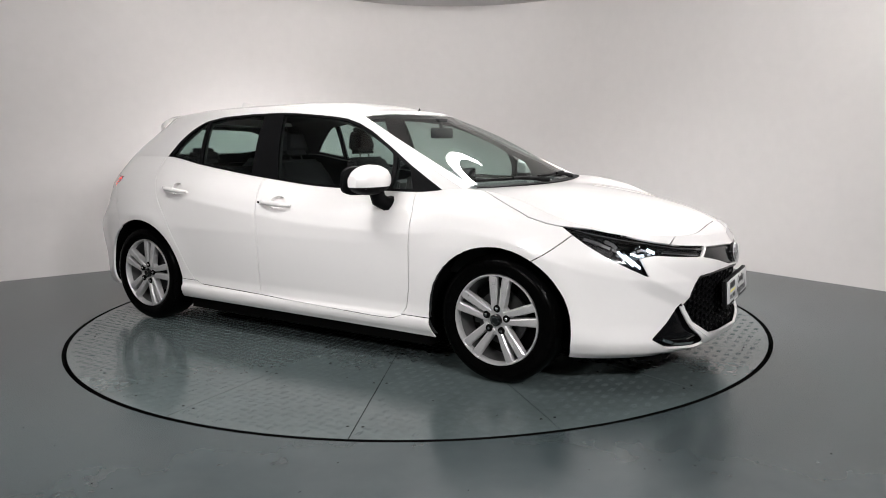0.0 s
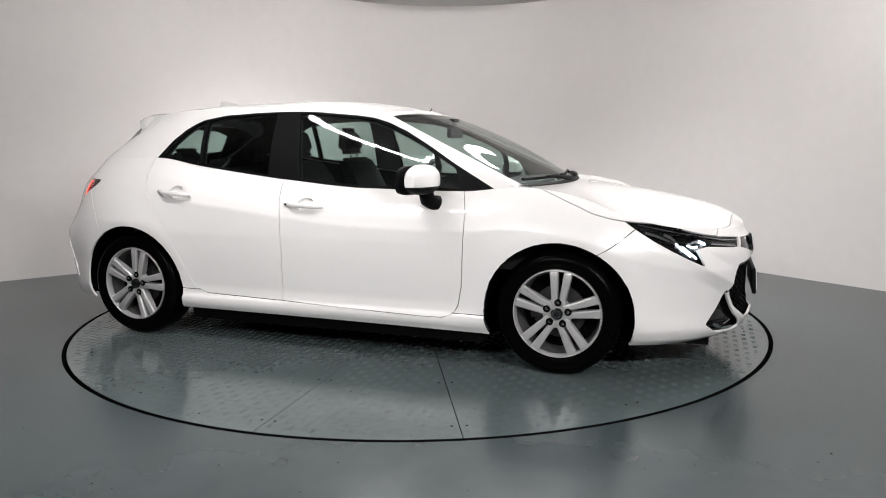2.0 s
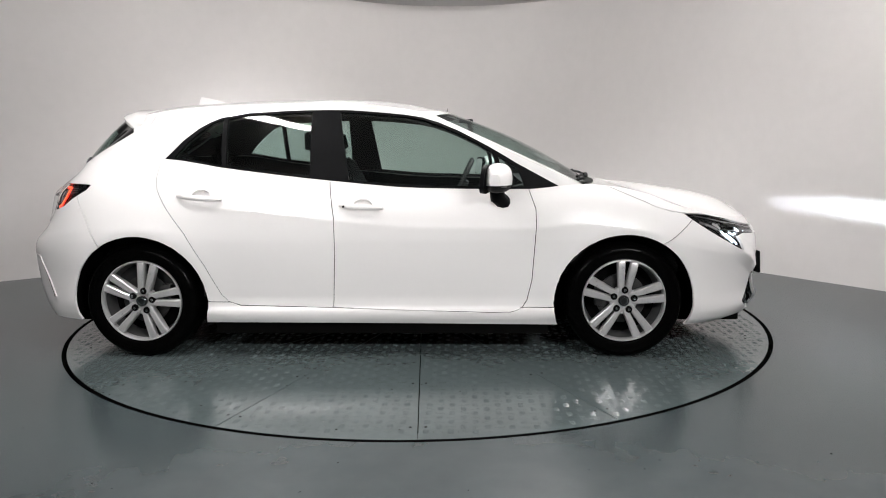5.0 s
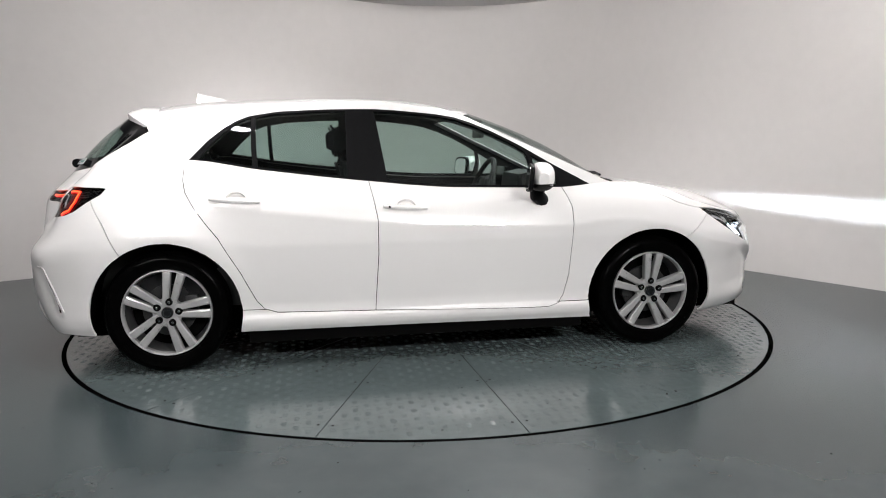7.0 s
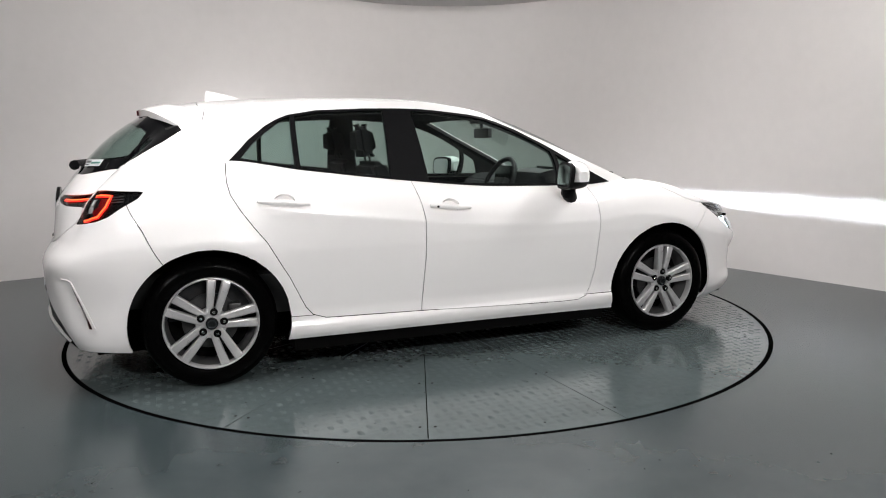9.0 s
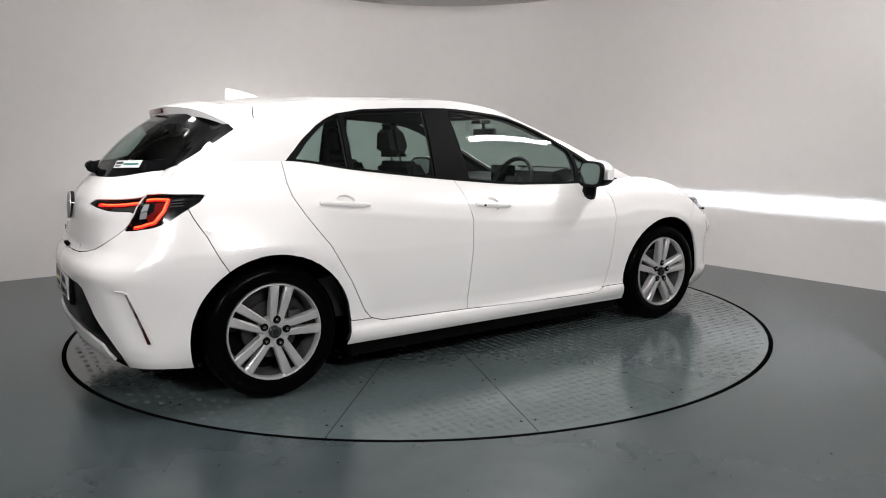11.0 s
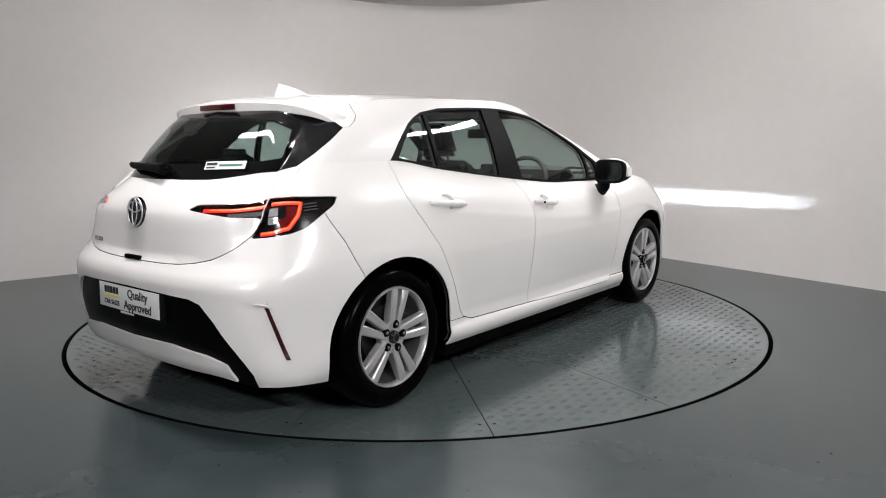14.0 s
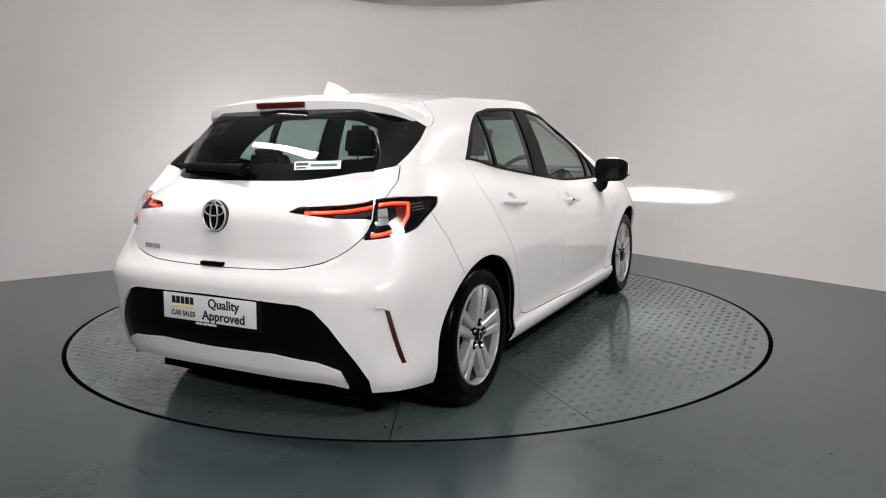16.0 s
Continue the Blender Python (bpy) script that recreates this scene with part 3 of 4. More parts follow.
# ---- lamps, grille, reflectors ----
lens = shell("headlamp", [(low_cut, "headlamp")], M_LENS, car, drop=.002, rim=0, label="clear swept-back headlamp, lit")
for ob in lens:
    ob.visible_shadow = False
housings = shell("lamp_housing", [(low_cut, "headlamp")], M_BLACK, car, drop=.035, rim=-.034, label="black headlamp housing")
shell("nose_strip", [(low_cut, "strip")], M_BLACK, car, "join", drop=.012, rim=.01, label="gloss black strip between headlamps")
shell("grille", [(low_cut, "mouth")], M_SEAM, car, "join", drop=.06, rim=-.055, label="black grille opening")
shell("fog_recess", [(low_cut, "fog")], M_BLACK, car, drop=.035, rim=-.035, label="gloss black corner recess")
shell("diffuser", [(low_cut, "recess")], M_SATIN, car, "join", drop=.014, rim=-.014, label="matt black lower rear panel")
shell("tail_lamp", [(low_cut, "tail_inner")], M_BLACK, car, drop=.026, rim=-.025, label="dark inner tail lamp")
shell("tail_lamp", [(low_cut, "tail_outer")], M_BLACK, car, drop=.026, rim=-.025, label="dark outer tail lamp")
for what in ("tail_inner", "tail_outer"):
    for ob in shell("tail_lens", [(low_cut, what)], M_LENS, car, drop=-.001, rim=0, label="clear tail lamp lens"):
        ob.visible_shadow = False
shell("reflector", [(low_cut, "reflector")], M_DIMRED, car, drop=-.002, rim=.006, label="slim red reflector")


def on(f, s, v, out=0.0, sg=-1):
    """A point of a surface, moved outwards, on the chosen side."""
    s, v = float(s), float(v)
    e = 2e-3
    p = f(np.array([s]), np.array([v]))[0]
    a = f(np.array([min(s + e, 3)]), np.array([v]))[0] - f(np.array([max(s - e, 0)]), np.array([v]))[0]
    b = f(np.array([s]), np.array([min(v + e, 1)]))[0] - f(np.array([s]), np.array([max(v - e, 0)]))[0]
    n = np.cross(b, a)
    n /= np.linalg.norm(n)
    if n @ (p - np.array([np.clip(p[0], -1.3, 1.3), 0, .5])) < 0:
        n = -n
    p = p + n * out
    return Vector((p[0], sg * p[1], p[2]))


def ribbon(name, line, width, f, out, material, parent, label="", thick=.004):
    """A band that lies on a surface along a line of (s, v)."""
    for sg in (-1, 1):
        bm = bmesh.new()
        pts = fine(f, line, (0, 3), False, .012)
        c = [on(f, s, v, out, sg) for s, v in pts]
        h = [on(f, s, v, out + thick, sg) for s, v in pts]
        rows = []
        for i in range(len(c)):
            d = (c[min(i + 1, len(c) - 1)] - c[max(i - 1, 0)]).normalized()
            side = d.cross((h[i] - c[i]).normalized()) * width / 2
            rows.append([bm.verts.new(p) for p in (c[i] - side, h[i] - side, h[i] + side, c[i] + side)])
        for a, b in zip(rows, rows[1:]):
            for k in range(4):
                bm.faces.new((a[k], a[(k + 1) % 4], b[(k + 1) % 4], b[k]))
        bm.faces.new(rows[0][::-1])
        bm.faces.new(rows[-1])
        bmesh.ops.recalc_face_normals(bm, faces=bm.faces[:])
        part(name, bm, material, parent, label)


ribbon("light_bar", [(.42, .872), (.6, .878), (.88, .884)], .015, low, -.021, M_REDGLOW, car, "glowing red tail light bar")
ribbon("light_bar", [(.945, .882), (1.03, .872), (1.10, .856), (1.08, .80), (1.035, .748), (.95, .742), (.85, .744)], .015, low, -.021, M_REDGLOW, car, "glowing red tail light bar")
ribbon("light_core", [(.46, .874), (.6, .879), (.87, .885)], .005, low, -.0165, M_CORE, car, "bright core of the tail light", .002)
ribbon("light_core", [(.95, .883), (1.03, .873), (1.098, .857), (1.078, .80), (1.035, .75), (.95, .744), (.86, .746)], .006, low, -.0165, M_CORE, car, "bright core of the tail light", .002)
for k in range(7):
    ribbon("lamp_rib", [(.60 + .04 * k, .862), (.60 + .04 * k, .845)], .010, low, -.0235, M_DARKMET, car, "grey lamp rib")
for va in (.846, .832, .818):
    ribbon("lamp_fin", [(1.105, va), (1.155, va - .003)], .005, low, -.018, M_CHROME, car, "silver fin in the lamp tip")
ribbon("lamp_lens", [(.93, .845), (1.0, .838)], .035, low, -.023, M_REVERSE, car, "silver reversing lamp")
ribbon("lamp_lens", [(.92, .80), (.99, .795)], .03, low, -.023, M_REVERSE, car, "silver reversing lamp")
ribbon("lamp_lens", [(1.06, .85), (1.05, .79), (1.0, .765)], .04, low, -.0245, M_RED, car, "dark red lamp lens")
ribbon("lamp_lens", [(.58, .852), (.82, .852)], .02, low, -.0245, M_DARKMET, car, "grey tail lamp lens")
ribbon("light_bar", [(2.375, .85), (2.405, .80), (2.43, .755)], .010, low, -.022, M_LED, car, "lit headlamp module")
ribbon("light_bar", [(2.35, .87), (2.375, .825), (2.405, .77)], .010, low, -.024, M_LED, car, "lit headlamp module")
ribbon("light_bar", [(2.475, .90), (2.505, .885)], .016, low, -.022, M_LED, car, "lit headlamp module")
ribbon("light_bar", [(2.40, .868), (2.43, .855), (2.455, .86)], .010, low, -.023, M_LED, car, "lit headlamp module")
ribbon("lamp_trim", [(2.33, .885), (2.36, .85), (2.40, .79)], .012, low, -.027, M_CHROME, car, "silver lamp reflector")
ribbon("lamp_trim", [(2.30, .93), (2.33, .915), (2.345, .89)], .018, low, -.024, M_CHROME, car, "silver lamp reflector")
ribbon("lamp_trim", [(2.55, .893), (2.62, .885), (2.70, .868)], .012, low, -.022, M_DARKMET, car, "dark lamp insert")
ribbon("lamp_trim", [(2.19, .955), (2.3, .955), (2.45, .943), (2.6, .91), (2.74, .893)], .004, low, -.008, M_CHROME, car, "thin chrome lamp trim")
ribbon("lamp_trim", [(2.53, .875), (2.6, .868), (2.7, .848)], .006, low, -.012, M_CHROME, car, "thin chrome lamp trim")
ribbon("lamp_trim", [(2.22, .915), (2.27, .905), (2.32, .88)], .014, low, -.02, M_CHROME, car, "silver lamp reflector")
ribbon("lamp_trim", [(2.53, .165), (2.60, .10), (2.69, .075)], .016, low, -.012, M_CHROME, car, "chrome corner blade")
ribbon("grille_surround", [(2.995, .71), (2.93, .71), (2.80, .70), (2.695, .67), (2.65, .55), (2.612, .43)], .022, low, -.012, M_BLACK, car, "gloss black grille edge")
ribbon("bumper_fin", [(2.612, .43), (2.66, .27), (2.735, .155), (2.76, .13)], .02, low, -.008, M_PAINT, car, "white fin beside the grille", .012)
ribbon("bumper_fin", [(.842, .428), (.885, .422), (.917, .412), (.935, .37), (1.022, .142)], .007, low, -.002, M_PAINT, car, "white folded edge beside the reflector", .006)
rng_h = random.Random(7)
for k in range(16):
    sa, va = 2.34 + .17 * rng_h.random(), .80 + .10 * rng_h.random()
    ribbon("lamp_facet", [(sa, va), (sa + .012 + .014 * rng_h.random(), va - .012 + .03 * rng_h.random())], .008 + .012 * rng_h.random(), low, -.030, M_REVERSE, car, "silver headlamp facet", .002 + .004 * rng_h.random())
# honeycomb mesh in the mouth
for sg in (-1, 1):
    bm = bmesh.new()
    for i in range(13):
        for j in range(11):
            y, z = .03 + i * .045, .265 + j * .032 + (i % 2) * .016
            s = 3 - y / .62 * .40
            v = (z - .17) / .545
            if inside(np.array(MOUTH), np.array([[s, v]]))[0]:
                c = on(low, min(s, 2.99), v, -.05, sg)
                x, yy = c.x, c.y
                ring = [Vector((x + .018 - abs(dy) * .0, yy + dy, z + dz)) for dy, dz in ((-.026, 0), (-.016, .013), (.016, .013), (.026, 0), (.016, -.013), (-.016, -.013))]
                tube(bm, ring, .0042, 5, True)
    part("grille_mesh", bm, M_TRIM, car, "black honeycomb grille mesh")
# emitters deep in slotted shrouds throw the low beam
for sg in (-1, 1):
    p0 = on(low, 2.43, .895, 0, sg) + Vector((-.014, -sg * .018, 0))
    m0 = Matrix.Translation(p0) @ Matrix.Rotation(radians(3.2), 4, "Y")
    bm = bmesh.new()
    for dz in (-.0052, .0058):
        box(bm, (-.05, 0, dz), (.10, .098, .003), m0)
    for dy in (-.049, .049):
        box(bm, (-.05, dy, 0), (.10, .003, .014), m0)
    box(bm, (-.102, 0, 0), (.003, .101, .014), m0)
    part("beam_shroud", bm, M_SEAM, car, "black projector shroud", smooth=False)
    bm = bmesh.new()
    box(bm, (-.092, 0, -.0006), (.006, .078, .0045), m0)
    part("projector", bm, M_BEAM, car, "bright projector lamp")
    # the housing opens round the projector
    house = housings[0 if sg < 0 else 1].data
    bm = bmesh.new()
    bm.from_mesh(house)
    gone = [f for f in bm.faces if abs(f.calc_center_median().y - p0.y) < .057 and abs(f.calc_center_median().z - p0.z - .004) < .017]
    bmesh.ops.delete(bm, geom=gone, context="FACES")
    bm.to_mesh(house)
    bm.free()


# ---- wheels ----
def wheel(wx, sg, turn):
    m0 = Matrix.Translation((wx, 0, .316))
    face = .845
    bm = bmesh.new()
    prof = [(.222, .70), (.225, .84), (.232, .852), (.250, .858), (.275, .86), (.296, .852), (.309, .835), (.316, .81), (.317, .77), (.317, .70), (.309, .665), (.28, .645), (.23, .65), (.222, .70)]
    lathe(bm, [(r, sg * a) for r, a in prof], 72, m=m0)
    bmesh.ops.recalc_face_normals(bm, faces=bm.faces[:])
    w = part("wheel", bm, M_TYRE, car, "black tyre on a silver alloy wheel")
    bm = bmesh.new()
    lathe(bm, [(r, sg * a) for r, a in [(.2115, .822), (.2145, .846), (.219, .854), (.2235, .853), (.226, .842), (.224, .80), (.213, .81), (.2115, .822)]], 72, m=m0)
    bmesh.ops.recalc_face_normals(bm, faces=bm.faces[:])
    part("rim", bm, M_ALLOY, w, "silver alloy rim")
    bm = bmesh.new()
    lathe(bm, [(r, sg * a) for r, a in [(.188, .66), (.200, .76), (.2112, .818)]], 72, m=m0)
    part("barrel", bm, M_BARREL, w, "wheel barrel, recess shade put into its grey")
    for k in range(5):
        for o in (-1, 1):
            a = math.radians(turn + 72 * k)
            bm = bmesh.new()
            rows = []
            for r, mid, half, y0, y1 in ((.045, .0165, .0155, .80, .842), (.09, .0222, .0165, .80, .846), (.15, .0290, .0192, .81, .850), (.205, .0355, .0215, .82, .851), (.217, .0365, .0225, .82, .846)):
                q = [(r, o * mid - half, y0), (r, o * mid - half, y1 - .006), (r, o * mid - half + .006, y1), (r, o * mid + half - .006, y1), (r, o * mid + half, y1 - .006), (r, o * mid + half, y0)]
                rows.append([bm.verts.new(m0 @ Vector((u * math.cos(a) - t * math.sin(a), sg * y, u * math.sin(a) + t * math.cos(a)))) for u, t, y in q])
            for i in range(len(rows) - 1):
                for j in range(6):
                    bm.faces.new((rows[i][j], rows[i][(j + 1) % 6], rows[i + 1][(j + 1) % 6], rows[i + 1][j]))
            bm.faces.new(rows[0])
            bm.faces.new(rows[-1])
            bmesh.ops.recalc_face_normals(bm, faces=bm.faces[:])
            part("spoke", bm, M_ALLOY, w)
    bm = bmesh.new()
    lathe(bm, [(r, sg * a) for r, a in [(.0, .836), (.074, .836), (.074, .80)]], 40, m=m0)
    part("hub", bm, M_ALLOY, w, "silver wheel hub")
    bm = bmesh.new()
    lathe(bm, [(r, sg * a) for r, a in [(.0005, .853), (.024, .853), (.029, .849), (.030, .83)]], 32, m=m0)
    part("hub_cap", bm, M_BLACK, w, "black centre cap with a plain silver ring")
    bm = bmesh.new()
    lathe(bm, [(r, sg * a) for r, a in [(.0165, .8535), (.0165, .856), (.020, .856), (.020, .8535)]], 28, m=m0)
    part("cap_ring", bm, M_CHROME, w)
    for k in range(5):
        a = math.radians(turn + 72 * k)
        c = m0 @ Vector((.057 * math.cos(a), 0, .057 * math.sin(a)))
        mk = Matrix.Translation(c)
        bm = bmesh.new()
        lathe(bm, [(r, sg * y) for r, y in [(.0005, .8478), (.0165, .8478), (.0185, .844), (.0185, .83)]], 18, m=mk)
        part("bolt_seat", bm, M_SEAM, w)
        bm = bmesh.new()
        lathe(bm, [(r, sg * y) for r, y in [(.0005, .855), (.006, .854), (.0095, .850), (.0095, .83)]], 6, m=mk)
        part("lug_nut", bm, M_CHROME, w)
    bm = bmesh.new()
    lathe(bm, [(r, sg * y) for r, y in [(.06, .775), (.135, .775), (.135, .755), (.06, .755)]], 48, m=m0)
    part("brake_disc", bm, M_DARKMET, w, "dark steel brake disc")
    bm = bmesh.new()
    box(bm, (-.115 if wx > 0 else .115, sg * .77, .02), (.06, .05, .12), m0, .01)
    part("brake_caliper", bm, M_DARKMET, w)
    # black disc added behind the spokes as the recess's shade
    bm = bmesh.new()
    lathe(bm, [(r, sg * y) for r, y in [(.0005, .735), (.192, .735), (.196, .72)]], 40, m=m0)
    part("wheel_shade_disc", bm, M_SEAM, w)
    bm = bmesh.new()
    rows = []
    for k in range(33):
        a = math.radians(-12 + 204 * k / 32)
        st = from_side([(wx + .385 * math.cos(a), .31 + .385 * math.sin(a))])[0]
        yb = float(low(np.array([st[0]]), np.array([st[1]]))[0][1]) - .014
        rows.append([bm.verts.new((wx + r * math.cos(a), sg * y, .31 + r * math.sin(a))) for r, y in ((.384, yb), (.395, yb - .02), (.405, .5))])
    for a, b in zip(rows, rows[1:]):
        for j in range(2):
            bm.faces.new((a[j], a[j + 1], b[j + 1], b[j]))
    bm.faces.new([r[2] for r in rows])
    part("wheel_arch_liner", bm, M_SEAM, car, "black wheel arch liner")


for wx in (1.32, -1.32):
    for sg in (-1, 1):
        wheel(wx, sg, 85 if wx > 0 else 78)

# ---- underbody and cabin ----
bm = bmesh.new()
# black blocks reach low and wide to fill in the shade under the car
box(bm, (0, 0, .195), (1.84, 1.62, .14))
box(bm, (0, 0, .235), (3.7, 1.1, .19))
box(bm, (-1.70, 0, .29), (.26, .9, .08))
box(bm, (1.84, 0, .20), (.40, 1.1, .12))
part("underbody", bm, M_SEAM, car, "black underbody, enlarged to stand in for the shade below", smooth=False)
bm = bmesh.new()
box(bm, (-.35, 0, .42), (2.4, 1.5, .2))
box(bm, (-1.5, 0, .6), (.75, 1.05, .5))
box(bm, (1.35, 0, .6), (.7, 1.0, .4))
part("cabin_floor", bm, M_DASH, car, "dark cabin floor", smooth=False)
for sg in (-1, 1):
    bm = bmesh.new()
    U, V = np.meshgrid(np.linspace(1.2, 1.9, 60), np.linspace(.58, 1, 8), indexing="ij")
    P = low(U, V)
    vs = [[bm.verts.new((p[0] * .972, sg * max(p[1] - .06, 0), p[2] - .012)) for p in r] for r in P]
    for i in range(59):
        for j in range(7):
            bm.faces.new((vs[i][j], vs[i + 1][j], vs[i + 1][j + 1], vs[i][j + 1]))
    bmesh.ops.remove_doubles(bm, verts=bm.verts[:], dist=1e-4)
    part("door_card", bm, M_DASH, car, "dark inner door lining")
bm = bmesh.new()
prism(bm, [(.62, .5), (.62, .80), (.68, .90), (.78, .935), (.95, .94), (1.17, .915), (1.2, .5)], -.70, .70, lambda u, v, w: (u, w, v))
bmesh.ops.bevel(bm, geom=bm.edges[:], offset=.012, segments=2, affect="EDGES")
dash = part("dashboard", bm, M_DASH, car, "black dashboard")
bm = bmesh.new()
box(bm, (.66, 0, .94), (.03, .24, .14), bevel=.008)
part("display", bm, M_BLACK, dash, "gloss black centre screen")
bm = bmesh.new()
prism(bm, [(.60, .88), (.62, .98), (.72, 1.0), (.80, .93)], -.56, -.20, lambda u, v, w: (u, w, v))
part("instrument_hood", bm, M_DASH, dash)
# right-hand drive wheel
mw = Matrix.Translation((.43, -.37, .90)) @ Matrix.Rotation(radians(-65), 4, "Y")
bm = bmesh.new()
tube(bm, [mw @ Vector((.18 * math.cos(a), .18 * math.sin(a), 0)) for a in np.linspace(0, 2 * math.pi, 40, endpoint=False)], .015, 8, True)
sw = part("steering_wheel", bm, M_DASH, car, "black steering wheel")
bm = bmesh.new()
box(bm, (0, 0, -.015), (.12, .13, .05), mw, .015)
for a in (90, -90, 180):
    box(bm, (.1, 0, -.01), (.13, .03, .02), mw @ Matrix.Rotation(radians(a), 4, "Z"), .004)
part("wheel_boss", bm, M_DASH, sw)


def seat(x, y, w, rear=False):
    bm = bmesh.new()
    prism(bm, [(x - .28, .42), (x - .30, .56), (x + .18, .60), (x + .26, .57), (x + .25, .44)], y - w / 2, y + w / 2, lambda u, v, q: (u, q, v))
    bmesh.ops.bevel(bm, geom=bm.edges[:], offset=.03, segments=2, affect="EDGES")
    s = part("seat", bm, M_SEAT, car, "dark grey fabric seat")
    bm = bmesh.new()
    top = 1.0 if rear else 1.06
    prism(bm, [(x - .17, .52), (x - .27, .55), (x - .44, top - .06), (x - .44, top), (x - .36, top + .01), (x - .31, top - .1), (x - .13, .62)], y - w / 2, y + w / 2, lambda u, v, q: (u, y + (q - y) * (1 - .28 * max(0, (v - .75) / .35)), v))
    bmesh.ops.bevel(bm, geom=bm.edges[:], offset=.025, segments=3, affect="EDGES")
    part("backrest", bm, M_SEAT, s, "dark fabric backrest")
    heads = (y,) if not rear else (y - .38, y + .38)
    for hy in heads:
        bm = bmesh.new()
        prism(bm, [(x - .49, top + .04), (x - .50, top + (.13 if rear else .2)), (x - .45, top + (.15 if rear else .225)), (x - .40, top + (.13 if rear else .2)), (x - .375, top + .05), (x - .42, top + .02)], hy - .125, hy + .125, lambda u, v, q: (u, hy + (q - hy) * (1 - 2.6 * max(0, v - top - .07)), v))
        bmesh.ops.bevel(bm, geom=bm.edges[:], offset=.034, segments=4, affect="EDGES")
        part("headrest", bm, M_SEAT, s, "dark fabric headrest")
        bm = bmesh.new()
        for d in (-.05, .05):
            tube(bm, [(x - .40, hy + d, top - .02), (x - .43, hy + d, top + .08)], .006, 6)
        part("headrest_post", bm, M_DARKMET, s)


seat(.02, -.36, .50)
seat(.02, .36, .50)
seat(-.80, 0, 1.24, True)
# inner mirror under the screen
bm = bmesh.new()
box(bm, (.50, 0, 1.225), (.03, .23, .065), Matrix(), .012)
im = part("inner_mirror", bm, M_DASH, car, "black rear-view mirror")
bm = bmesh.new()
tube(bm, [(.50, 0, 1.235), (.49, 0, 1.295)], .012, 8)
box(bm, (.47, 0, 1.30), (.09, .10, .025), bevel=.008)
part("mirror_mount", bm, M_DASH, im)


# ---- fittings ----
def mirror(sg):
    c = Vector((MIRROR[0], sg * MIRROR[1], MIRROR[2]))
    bm = bmesh.new()
    rows = []
    for k in range(9):
        t = k / 8
        q = math.sin(math.pi * min(max(t * .90 + .06, .02), .98)) ** .45
        y = (t - .5) * .235
        ring = []
        for j in range(20):
            a = 2 * math.pi * j / 20
            cx, cz = math.cos(a), math.sin(a)
            px = .078 * abs(cx) ** .8 * (1 if cx > 0 else -.78) * q
            pz = .084 * abs(cz) ** .75 * (1 if cz > 0 else -1) * q * (1 if cz > 0 else .85)
            ring.append(bm.verts.new(c + Vector((px - (t - .5) * .04, sg * y, pz - (t - .5) * .008))))
        rows.append(ring)
    for a, b in zip(rows, rows[1:]):
        for j in range(20):
            bm.faces.new((a[j], a[(j + 1) % 20], b[(j + 1) % 20], b[j]))
    bm.faces.new(rows[0])
    bm.faces.new(rows[-1])
    bmesh.ops.recalc_face_normals(bm, faces=bm.faces[:])
    low_bm = bm.copy()
    bmesh.ops.bisect_plane(bm, geom=bm.verts[:] + bm.edges[:] + bm.faces[:], plane_co=c + Vector((0, 0, -.028)), plane_no=(0, 0, 1), clear_inner=True)
    m = part("door_mirror", bm, M_PAINT, car, "white door mirror cap with black base")
    bmesh.ops.bisect_plane(low_bm, geom=low_bm.verts[:] + low_bm.edges[:] + low_bm.faces[:], plane_co=c + Vector((0, 0, -.029)), plane_no=(0, 0, 1), clear_outer=True)
    part("mirror_base", low_bm, M_TRIM, m, "black lower mirror shell")
    bm = bmesh.new()
    tilt = Matrix.Translation(c + Vector((-.06, sg * .005, .002))) @ Matrix.Rotation(radians(sg * 12), 4, "Z") @ Matrix.Rotation(radians(6), 4, "Y")

    def face(half_y, half_z, back, front):
        ring = []
        for k in range(32):
            a = 2 * math.pi * k / 32
            ca, sa = math.cos(a), math.sin(a)
            e = .75 if ca > 0 else .38
            ring.append((half_y * abs(ca) ** e * (1 if ca > 0 else -1), half_z * abs(sa) ** .5 * (1 if sa > 0 else -1)))
        prism(bm, ring, back, front, lambda u, v, w: tuple(tilt @ Vector((w, sg * u, v))))
        bmesh.ops.recalc_face_normals(bm, faces=bm.faces[:])

    face(.114, .074, -.009, .012)
    part("mirror_frame", bm, M_TRIM, m, "black mirror surround", smooth=False)
    bm = bmesh.new()
    face(.101, .061, -.012, -.006)
    part("mirror_glass", bm, M_CHROME, m, "mirror glass", smooth=False)
    bm = bmesh.new()
    foot = Vector((MIRROR[0] + .035, sg * .80, MIRROR[2] - .125))
    tube(bm, [c + Vector((0, -sg * .06, -.055)), c + Vector((.005, -sg * .075, -.10)), foot + Vector((0, sg * .03, 0)), foot - Vector((0, sg * .03, -.01))], (.040, .042, .040, .034), 10)
    part("mirror_arm", bm, M_TRIM, m, "black mirror arm")
    bm = bmesh.new()
    tube(bm, [c + Vector((.046, sg * .02, -.03)), c + Vector((.040, sg * .07, -.03)), c + Vector((.012, sg * .105, -.03))], .009, 6)
    part("indicator", bm, M_LENS, m, "clear indicator strip")


MIRROR = (.635, .93, .977)
for sg in (-1, 1):
    mirror(sg)


